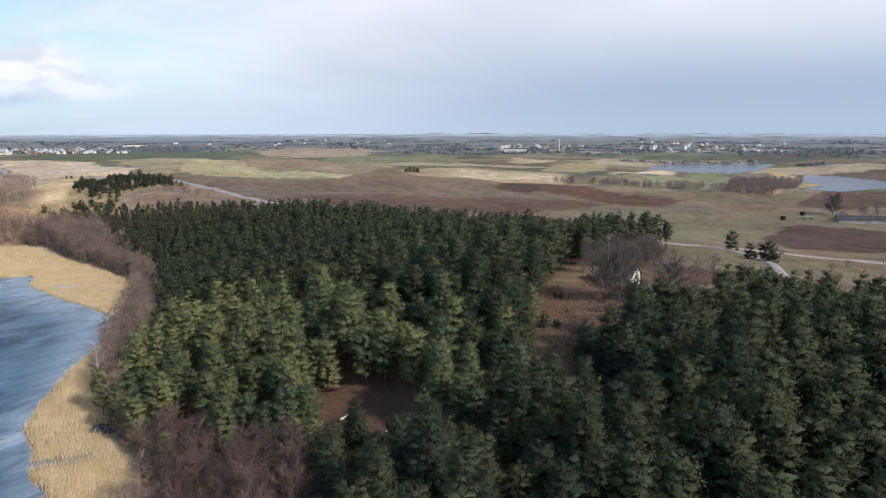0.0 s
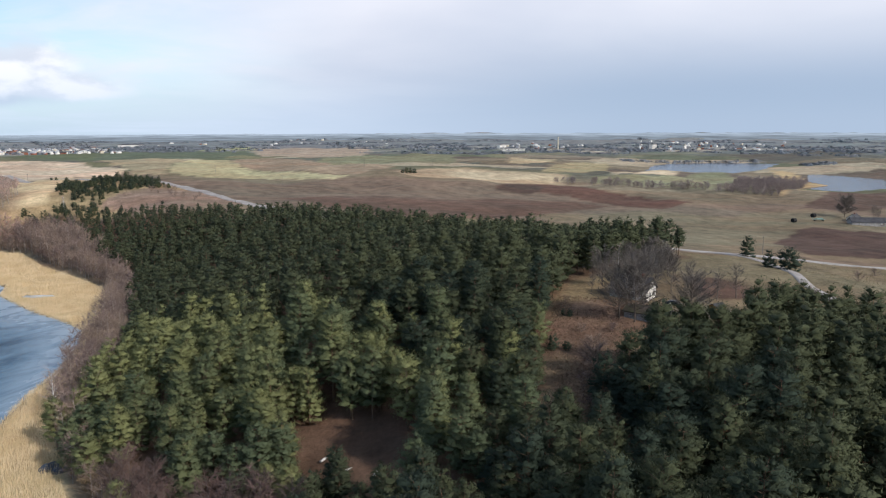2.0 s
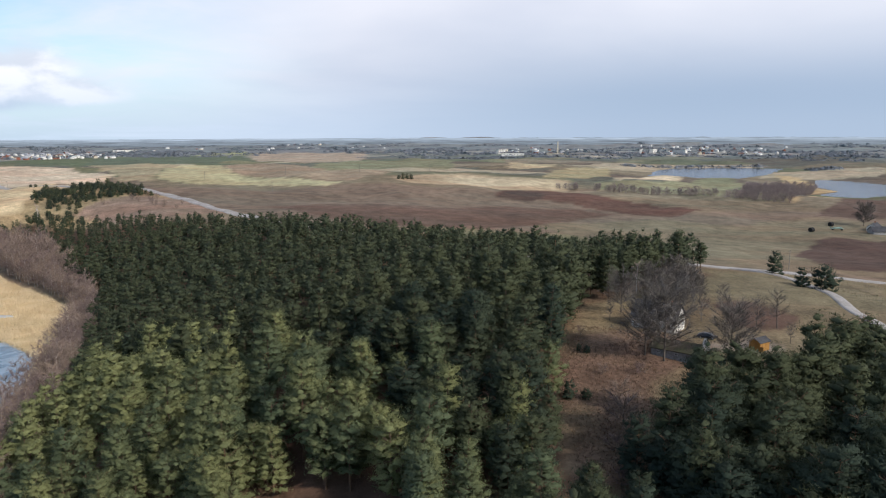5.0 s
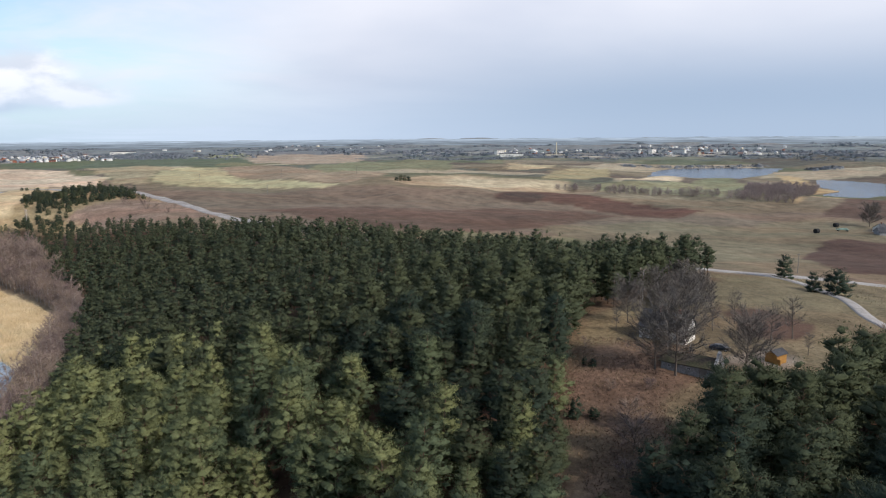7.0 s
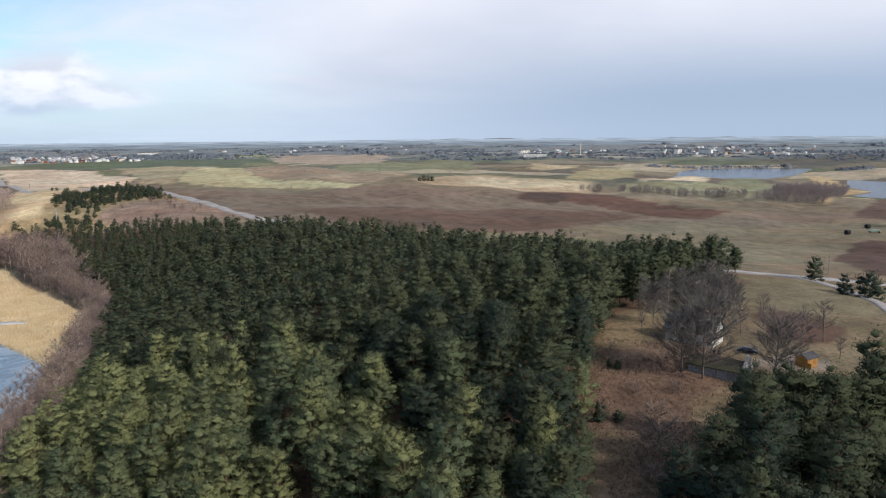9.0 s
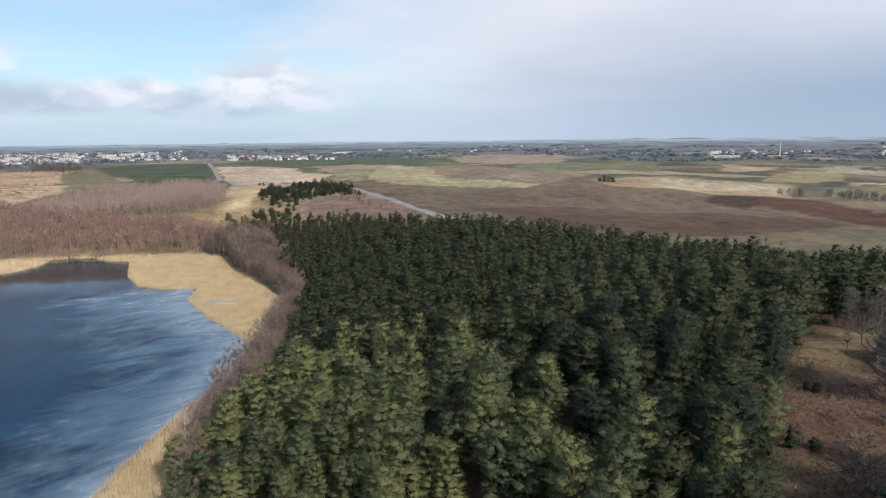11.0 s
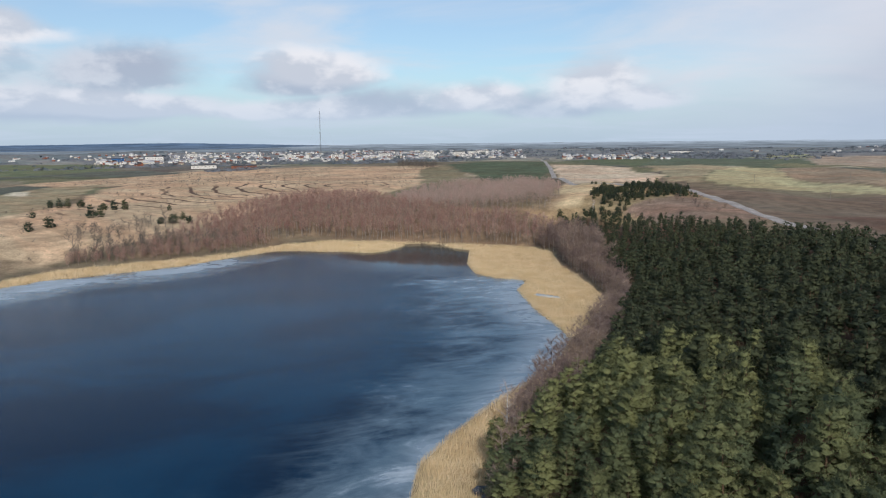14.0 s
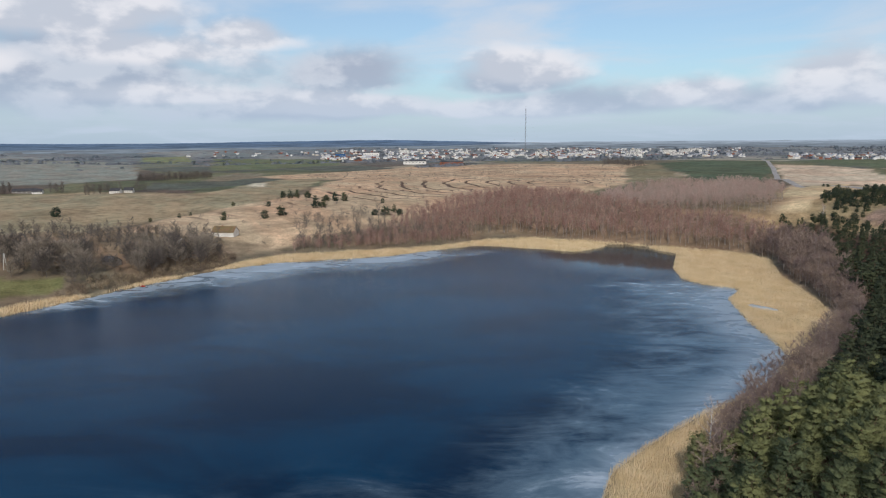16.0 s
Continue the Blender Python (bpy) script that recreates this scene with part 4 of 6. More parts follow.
def pine_wood():
    g = np.random.default_rng(11)
    places = clear_of(clear_of(clear_of(np.concatenate([scatter(PINE_WOOD, 6.0, 0.5), scatter(np.array([(18, 100), (20, 146), (33, 157), (58, 172), (88, 188), (104, 185), (130, 194), (146, 160), (150, 100)]), 10.0, 0.5)]), GLADE, 1.0), SHORE, 9), ALDER_PATCH, 0.5)
    places = places[rng.uniform(0, 1, len(places)) > 0.05]
    spots = with_size(places, 0.72, 1.2)
    x, y = spots[:, 0], spots[:, 1]
    # lower trees on the rim by the lake and in front of the glade, taller ones on the rise
    size = 1 - 0.1 * (1 - ramp(edge_distance(SHORE, x, y), 12, 40)) + 0.1 * ramp(-x, -20, 20) * ramp(-y, -230, -180)
    size = size + 0.06 * ramp(x, 15, 40) * ramp(-y, -175, -160) - 0.12 * ramp(x, 60, 90) * ramp(y, 165, 185) * ramp(-y, -230, -215) - 0.42 * hill(x, y, -14, 127, 18, 12)
    size = size - 0.34 * ((x > 20) & (x < 33) & (y > 124) & (y < 145))
    spots[:, 2] *= size
    spots = spots[~((x > 20 + 0.24 * (y - 165)) & (x < 45) & (y > 163) & (y < 220)) & ~((x > 21.5) & (x < 32) & (y > 144) & (y < 166))]
    back = spots[:, 1] > 262 + 0.25 * spots[:, 0] + 9 * waves(spots[:, 0], spots[:, 1], 60, 3)
    spots = spots[~back]
    dense = scatter(PINE_WOOD, 4.4, 0.55)
    dense = clear_of(dense[dense[:, 1] > 258 + 0.25 * dense[:, 0]], SHORE, 12)
    dense = with_size(dense, 0.78, 1.14)
    dense[:, 2] *= 1 - 0.35 * ramp(dense[:, 1], 370, 440)
    spots = spots[np.argsort(np.hypot(spots[:, 0] + 15, (spots[:, 1] - 148) * 1.25))]

    def lighter(p):
        """Trees towards the lake: yellower, with sunlight painted into their needles."""
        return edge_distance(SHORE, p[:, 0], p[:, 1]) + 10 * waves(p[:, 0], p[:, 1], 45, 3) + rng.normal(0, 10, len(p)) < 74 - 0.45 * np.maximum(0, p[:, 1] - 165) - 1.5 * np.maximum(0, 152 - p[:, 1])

    full = [pine_shape(g, g.uniform(12.5, 16.5), g.uniform(3.1, 4.3), g.uniform(0.14, 0.34), 9, 1.5, 42, 0.45, g.uniform(0.22, 0.48)) for _ in range(12)]
    some = [pine_shape(g, g.uniform(12.5, 16.5), g.uniform(3.1, 4.3), g.uniform(0.14, 0.34), 8, 2.1, 17, 0.74, g.uniform(0.22, 0.5), False) for _ in range(8)]
    slim = [pine_shape(g, g.uniform(11, 14.5), g.uniform(1.9, 2.6), g.uniform(0.4, 0.55), 6, 1.9, 8, 0.78, g.uniform(0.45, 0.75), False) for _ in range(8)]
    near, rest = spots[:300], spots[300:]
    lake_side, lake_rest = lighter(near), lighter(rest)
    tree_things("pine_tree", full, near[lake_side], [BARK, SUNLIT_NEEDLES], "crown", "yellow-green Scots pine with dense crown near the lake", "pine tree", "pines of the wood")
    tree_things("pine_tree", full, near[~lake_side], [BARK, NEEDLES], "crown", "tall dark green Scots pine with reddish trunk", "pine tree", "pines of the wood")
    tree_things("pine_tree", full[:4], [(-90.5, 176.0, 0.92), (-79.5, 161.5, 0.9), (-86.6, 181.5, 0.95), (-80.1, 169.5, 0.95), (-73.2, 156.5, 0.9), (-92.5, 196.0, 0.9), (-58.1, 137.6, 0.9)], [BARK, SUNLIT_NEEDLES], "crown", "tall Scots pine at the edge of the reeds", "pine tree", "pines of the wood")
    stand("lakeside_pines", some, rest[lake_rest], [BARK, SUNLIT_NEEDLES], "yellow-green pines on the slope to the lake", "pine forest")
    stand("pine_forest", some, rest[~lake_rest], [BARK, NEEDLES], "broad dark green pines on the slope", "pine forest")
    stand("pine_plantation", slim, dense, [BARK, NEEDLES], "dense plantation of slender young pines on the rise", "pine forest")
    return [pine_shape(g, g.uniform(3.8, 5.4), g.uniform(2.2, 3.0), 0.0, 6, 1.35, 15, 0.5, g.uniform(0.34, 0.5)) for _ in range(6)]


def shore_trees():
    g = np.random.default_rng(12)
    alder = [bare_shape(g, g.uniform(8, 12), 2.6, 15, 36, 0.075, 0.16, 1.4, False) for _ in range(8)]
    thin = [bare_shape(g, g.uniform(11.5, 15.5), 2.9, 11, 18, 0.2, 0.42, 1.3, False) for _ in range(8)]
    small = [bare_shape(g, g.uniform(7, 12), 3.4, 12, 26, 0.12, 0.16, 1.3, False) for _ in range(8)]
    # the belt between wood and reeds
    belt = clear_of(scatter(LEAFLESS[0], 3.6, 0.5), ALDER_PATCH)
    broad = [bare_shape(g, g.uniform(8.5, 11.5), 3.4, 24, 44, 0.055, 0.12, 1.5) for _ in range(6)]
    tree_things("alder_tree", broad, with_size(scatter(ALDER_PATCH, 5.0, 0.5), 0.9, 1.3), [GREY_BARK, DARK_TWIGS], "crown", "leafless purple-brown alder near the shore", "alder tree", "alders near the shore")
    belt = with_size(belt, 0.75, 1.3)
    belt[:, 2] *= 1 + 0.3 * ramp(belt[:, 1], 370, 430)
    stand("alder_belt", alder, belt, [ALDER_BARK, ALDER_TWIGS], "leafless purple-brown alders along the reedy shore", "alder trees")
    wood = with_size(scatter(LEAFLESS[1], 4.5, 0.5), 0.75, 1.12)
    shore = ramp(wood[:, 1] - 0.25 * (wood[:, 0] + 440), 285, 345)
    wood[:, 2] *= 0.7 + 0.3 * shore
    wood = wood[rng.uniform(0, 1, len(wood)) < 0.9 + 0.1 * shore]
    stand("alder_wood", thin, wood, [ALDER_BARK, WOOD_TWIGS], "leafless reddish alder wood at the head of the lake", "alder wood")
    strip = scatter(np.array([(-455, 212), (-446, 210), (-433, 255), (-423, 305), (-430, 345), (-448, 345), (-441, 300), (-452, 255)], float), 4.2, 0.5)
    stand("shore_thicket", alder, with_size(strip, 0.5, 0.95), [ALDER_BARK, WOOD_TWIGS], "leafless brown thicket along the far shore", "alder trees")
    stand("birch_wood", thin, with_size(scatter(LEAFLESS[2], 5.4), 0.75, 1.1), [ALDER_BARK, BIRCH_TWIGS], "leafless birch wood with pale trunks", "birch wood")
    bank = scatter(np.array([(-383, 40), (-392, 66), (-402, 92), (-409, 110), (-418, 140), (-428, 160), (-452, 182), (-452, 205), (-446, 260), (-460, 300), (-520, 300), (-520, 190), (-500, 60), (-470, 0), (-380, 0)]), 8.5, 0.5)
    bank = np.concatenate([bank, scatter(LEAFLESS[3], 8.0, 0.5)])
    lawns = [[(-396, 150), (-560, 188), (-560, 246), (-412, 204)], [(-424, 30), (-414, 57), (-413, 74), (-391, 69), (-380, 30)], [(-430, 84), (-448, 92), (-452, 112), (-424, 104)]]
    for lawn in lawns:
        bank = clear_of(bank, np.array(lawn, float))
    bank = bank[waves(bank[:, 0], bank[:, 1], 46, 2) + rng.uniform(-0.5, 0.5, len(bank)) > -0.45]
    old = [bare_shape(g, g.uniform(9, 14), g.uniform(4.2, 5.6), 28, 70, 0.085, 0.2, 1.5) for _ in range(6)]
    order = np.argsort(np.hypot(bank[:, 0], bank[:, 1] - 100))
    tree_things("bank_tree", old, with_size(bank[order[:110]], 0.65, 1.4), [GREY_BARK, BANK_TWIGS], "crown", "old leafless grey-brown tree on the far bank", "tree", "trees on the far bank")
    bank = np.concatenate([bank[order[110:]], scatter(np.array([(-447, 215), (-440, 256), (-434, 305), (-436, 340), (-462, 340), (-470, 290), (-470, 215)]), 5.5, 0.5)])
    brush = np.concatenate([scatter(np.array([(-378, 64), (-375, 84), (-388, 100), (-401, 112), (-407, 140), (-424, 162), (-446, 172), (-440, 150), (-424, 128), (-412, 100), (-398, 78)], float), 4.2, 0.5), scatter(np.array([(-430, 20), (-560, 60), (-570, 130), (-480, 176), (-440, 150), (-415, 100), (-418, 58)], float), 11.0, 0.5)])
    shrub = [bare_shape(g, g.uniform(3.2, 5), 2.6, 11, 24, 0.17, 0.04, 1.3, False) for _ in range(6)]
    stand("bank_shrubs", shrub, with_size(clear_of(brush, [(-424, 30), (-414, 57), (-413, 74), (-391, 69), (-380, 30)]), 0.4, 1.0), [GREY_BARK, BANK_SCRUB], "tangled tan shrubs along the far bank", "shrubs")
    willow = [bare_shape(g, g.uniform(6, 8), 3.6, 20, 40, 0.12, 0.08, 1.4) for _ in range(3)]
    tree_things("willow_tree", willow, [(-215, 410, 1.0), (-228, 425, 1.1), (-196, 396, 0.9), (-243, 443, 1.0), (-176, 372, 0.9), (-262, 455, 0.9), (-208, 424, 1.2), (-150, 337, 0.8), (-186, 390, 1.1), (-116, 250, 0.8), (-107, 222, 0.7), (-71.2, 153.1, 0.75), (-79.5, 167.7, 0.75), (-64.8, 142.8, 0.75), (-87.4, 179.7, 0.75)],
                [GREY_BARK, WILLOW_TWIGS], "crown", "round leafless tan willow by the reeds", "willow tree", "willows by the reeds")
    birch = [bare_shape(g, 11, 2.0, 14, 26, 0.04, 0.3, 1.4)]
    tree_things("birch_tree", birch, [(-98.0, 189.0, 1.4), (-262, 505, 1.0), (63, 262, 1.0)], [BIRCH_BARK, BIRCH_TWIGS], "crown", "slender birch with a white trunk, leafless", "birch tree", "")
    copse = np.concatenate([scatter(np.array(p, float), 6.0, 0.5) for p in ([(161, 766), (177, 734), (224, 734), (268, 710), (272, 724), (226, 750), (184, 756), (166, 784)], [(270, 705), (324, 690), (350, 722), (478, 930), (438, 945), (374, 898), (300, 735)], [(123, 788), (150, 785), (150, 797), (125, 799)])])
    farms = np.concatenate([scatter(np.array(p, float), 6.0, 0.5) for p in ([(-1066, 18), (-1100, 16), (-1110, 42), (-1085, 44)], [(-1058, 84), (-1078, 84), (-1085, 106), (-1060, 106)], [(-976, 124), (-1000, 122), (-1012, 165), (-998, 168)], [(-985, 182), (-1000, 180), (-1004, 196), (-988, 196)], [(-1297, 224), (-1340, 228), (-1346, 350), (-1300, 352)], [(-1090, 1090), (-955, 1066), (-960, 1088), (-1085, 1112)])])
    stand("farm_groves", small, with_size(farms, 0.9, 1.5), [GREY_BARK, GREY_TWIGS], "leafless groves round the farms on the plain", "groves")
    heath = scatter(np.array(HEATH, float), 15, 0.5)
    heath = heath[rng.uniform(0, 1, len(heath)) < 0.6]
    scrub = [bare_shape(g, g.uniform(5, 8), 4.0, 5, 6, 0.5, 0.05, 3.5, False) for _ in range(5)]
    stand("heath_scrub", scrub, with_size(heath, 0.12, 0.45), [GREY_BARK, GREY_TWIGS], "low brown scrub scattered over the heath", "scrub")
    low = [bare_shape(g, g.uniform(9, 12), 4.2, 11, 26, 0.42, 0.08, 1.6, False) for _ in range(6)]
    stand("field_copse", low, with_size(copse, 0.5, 0.85), [GREY_BARK, COPSE_TWIGS], "leafless copses between the fields and the far lake", "copses")
    stand("bank_trees", small, with_size(bank, 0.4, 1.15), [GREY_BARK, GREY_TWIGS], "leafless trees and shrubs along the far bank", "trees")


def ice_pool():
    poly = np.array([(-191, 331.5), (-187, 329.5), (-181, 330.5), (-177, 333), (-179, 335), (-186, 334.6), (-190, 334)], float)
    a = np.linspace(0, 1, 9)
    ring = np.concatenate([p * (1 - a[:-1, None]) + q * a[:-1, None] for p, q in zip(poly, np.roll(poly, -1, 0))])
    ring = ring + 0.4 * np.stack([waves(ring[:, 0], ring[:, 1], 5, 2), waves(ring[:, 0], ring[:, 1], 4, 6)], 1)
    n = len(ring)
    top = np.concatenate([ring, np.full((n, 1), 0.62)], 1)
    low = np.concatenate([ring * 1.0, np.full((n, 1), 0.1)], 1)
    me = mesh_of("ice_sheet", np.concatenate([top, low, [[*ring.mean(0), 0.62]]]), np.array([f for i in range(n) for f in ((i, (i + 1) % n, 2 * n), (i, n + i, (i + 1) % n), ((i + 1) % n, n + i, n + (i + 1) % n))]), [ICE])
    tagged(new("ice_sheet", me), "small pale frozen pool in the reed bed", "ice")
    return ring


POOL = ice_pool()


def reeds():
    zone = scatter(SHORE, 0.36)
    zone = zone[(signed(WATER, zone[:, 0], zone[:, 1]) > -0.6) & (zone[:, 1] > 20)]
    zone = zone[signed(POOL, zone[:, 0], zone[:, 1]) > 0.2]
    far = (zone[:, 0] < -300) & (rng.uniform(0, 1, len(zone)) < 0.7)
    zone = zone[~far]
    tall = rng.uniform(1.1, 2.0, len(zone)) * (1 + 0.2 * waves(zone[:, 0], zone[:, 1], 14, 8))
    base = np.concatenate([zone, np.maximum(land(zone[:, 0], zone[:, 1]), -0.3)[:, None]], 1)
    way = unit(rng.normal(0, 0.17, (len(zone), 3)) + [0.05, 0, 1])
    v, f = slivers(base, way, tall, np.where(zone[:, 0] < -300, 0.26, 0.1), rng)
    tagged(new("reed_bed", mesh_of("reed_bed", v, f, [REED])), "golden dry reed bed along the water", "reeds", kind="stuff")


BUSHY_PINES = pine_wood()
shore_trees()
reeds()


def tussocks(name, poly, step, tall, material, label):
    """Dry blades and fronds that roughen the open ground."""
    p = clear_of(scatter(np.array(poly, float), step, 0.6), SHORE, 4)
    p = p[waves(p[:, 0], p[:, 1], 17, 4) + rng.uniform(-1, 1, len(p)) > -0.5]
    p = np.repeat(p, 3, 0) + rng.normal(0, 0.15, (len(p) * 3, 2))
    base = np.concatenate([p, land(p[:, 0], p[:, 1])[:, None] - 0.03], 1)
    way = unit(rng.normal(0, 0.6, (len(p), 3)) + [0, 0, 0.8])
    v, f = slivers(base, way, tall * rng.uniform(0.5, 1.4, len(p)), tall * rng.uniform(0.2, 0.5, len(p)), rng)
    tagged(new(name, mesh_of(name, v, f, [material])), label, "grass", kind="stuff")


tussocks("dry_bracken", BRACKEN_SLOPE, 0.6, 0.5, BRACKEN, "dry red-brown bracken in the clearing")
tussocks("meadow_grass", [(30, 215), (40, 240), (62, 285), (108, 318), (128, 312), (128, 250), (112, 205), (84, 196), (60, 214)], 1.0, 0.24, DRY_GRASS, "tufts of dry grass on the meadow")
tussocks("rough_grass", [(128, 318), (300, 320), (300, 215), (142, 235), (138, 280)], 1.6, 0.5, DRY_GRASS, "tufts of dry grass by the track")


# ---- farmsteads and other buildings ----


def gabled(long, wide, tall, peak):
    """Walls with gables, ridge along x."""
    bm = bmesh.new()
    x, y = long / 2, wide / 2
    rings = []
    for sx in (-x, x):
        rings.append([bm.verts.new((sx, yy, zz)) for yy, zz in ((-y, -0.6), (y, -0.6), (y, tall), (0, tall + peak), (-y, tall))])
    bm.faces.new(rings[0][::-1])
    bm.faces.new(rings[1])
    for i in range(5):
        bm.faces.new((rings[0][i], rings[0][(i + 1) % 5], rings[1][(i + 1) % 5], rings[1][i]))
    bmesh.ops.recalc_face_normals(bm, faces=bm.faces[:])
    return bm


def pitched(long, wide, tall, peak, over=0.45, thick=0.16):
    """Two roof slabs that overhang the walls."""
    bm = bmesh.new()
    x, y = long / 2 + over, wide / 2
    drop = peak / y * over
    for s in (-1, 1):
        low, top = Vector((0, s * (y + over), tall - drop + 0.02)), Vector((0, 0, tall + peak + 0.02))
        up = Vector((0, 0, thick))
        corner = [bm.verts.new(p + Vector((sx, 0, 0)) + u) for u in (Vector(), up) for sx, p in ((-x, low), (x, low), (x, top), (-x, top))]
        for f in ((0, 1, 2, 3), (4, 5, 6, 7), (0, 1, 5, 4), (1, 2, 6, 5), (2, 3, 7, 6), (3, 0, 4, 7)):
            bm.faces.new([corner[i] for i in f])
    bmesh.ops.recalc_face_normals(bm, faces=bm.faces[:])
    return bm


def window(parent, x, y, z, w, h, side):
    """A pane in a frame, on a wall that faces along side ('x' or 'y', with sign)."""
    sign = 1 if side[0] == "+" else -1
    f = bmesh.new()
    t, d = 0.09, 0.07 * sign
    bars = [(-w / 2, -h / 2, w / 2, -h / 2 + t), (-w / 2, h / 2 - t, w / 2, h / 2), (-w / 2, -h / 2 + t, -w / 2 + t, h / 2 - t), (w / 2 - t, -h / 2 + t, w / 2, h / 2 - t), (-t / 3, -h / 2 + t, t / 3, h / 2 - t)]
    for u0, v0, u1, v1 in bars:
        if side[1] == "y":
            box(f, x + u0, min(y, y + d), z + v0, x + u1, max(y, y + d), z + v1)
        else:
            box(f, min(x, x + d), y + u0, z + v0, max(x, x + d), y + u1, z + v1)
    win = part("window", f, FRAME_PAINT, parent)
    e = 0.03 * sign
    if side[1] == "y":
        g = block(x - w / 2 + t, min(y, y + e), z - h / 2 + t, x + w / 2 - t, max(y, y + e), z + h / 2 - t)
    else:
        g = block(min(x, x + e), y - w / 2 + t, z - h / 2 + t, max(x, x + e), y + w / 2 - t, z + h / 2 - t)
    part("pane", g, GLASS, win)
    return win


def house(name, label, x, y, turn, long, wide, tall, peak, wall, roof, openings=(), chimneys=(), door=None, category="house", group="", z=None):
    e = tagged(new(name), label, category, group)
    part("wall", gabled(long, wide, tall, peak), wall, e)
    top = part("roof", pitched(long, wide, tall, peak), roof, e)
    for wx, wy, wz, w, h, side in openings:
        window(e, wx, wy, wz, w, h, side)
    for cx, cz in chimneys:
        stack = box(block(cx - 0.35, -0.35, tall + peak - 0.8, cx + 0.35, 0.35, tall + peak + cz), cx - 0.42, -0.42, tall + peak + cz, cx + 0.42, 0.42, tall + peak + cz + 0.12)
        part("chimney", stack, BRICK, top)
    if door:
        dx, dy, w, h, side = door
        s = 0.06 if side[0] == "+" else -0.06
        if side[1] == "y":
            part("door", block(dx - w / 2, min(dy, dy + s), 0, dx + w / 2, max(dy, dy + s), h, 0.01), GREY_WOOD, e)
        else:
            part("door", block(min(dx, dx + s), dy - w / 2, 0, max(dx, dx + s), dy + w / 2, h, 0.01), GREY_WOOD, e)
    e.matrix_basis = pose(x, y, height(x, y) if z is None else z, 0, 0, turn)
    return e


def row(n, y, z, long, w, h, side):
    return [(long * ((i + 0.5) / n - 0.5), y, z, w, h, side) for i in range(n)]


def plank_shed(x, y, turn):
    e = tagged(new("garden_shed"), "small orange varnished wooden shed with dark roof", "shed")
    body = part("body", gabled(3.6, 2.7, 2.1, 0.75), ORANGE_WOOD, e)
    batten = mesh_from_block("board", 0.13, 0.03, 2.1)
    for i in range(24):
        ob = part("board", batten, None, body)
        ob.location = (-1.72 + 0.1496 * i, -1.365, 0)
    for i in range(17):
        ob = part("board", batten, None, body)
        ob.matrix_basis = pose(1.815, -1.24 + 0.155 * i, 0, 0, 0, 90)
    part("roof", pitched(3.6, 2.7, 2.1, 0.75, 0.3, 0.08), GREY_ROOF, e, "dark felt roof")
    part("door", block(-1.0, -1.42, 0.05, -0.15, -1.385, 1.9, 0.01), ORANGE_WOOD, e)
    part("porch_screen", block(-1.9, -2.3, 0, -1.78, -1.4, 1.3, 0.01), ORANGE_WOOD, e)
    e.matrix_basis = pose(x, y, height(x, y), 0, 0, turn)


def mesh_from_block(name, w, d, h):
    bm = block(-w / 2, -d / 2, 0.02, w / 2, d / 2, h)
    me = bpy.data.meshes.new(name)
    bm.to_mesh(me)
    bm.free()
    me.materials.append(ORANGE_WOOD)
    return me


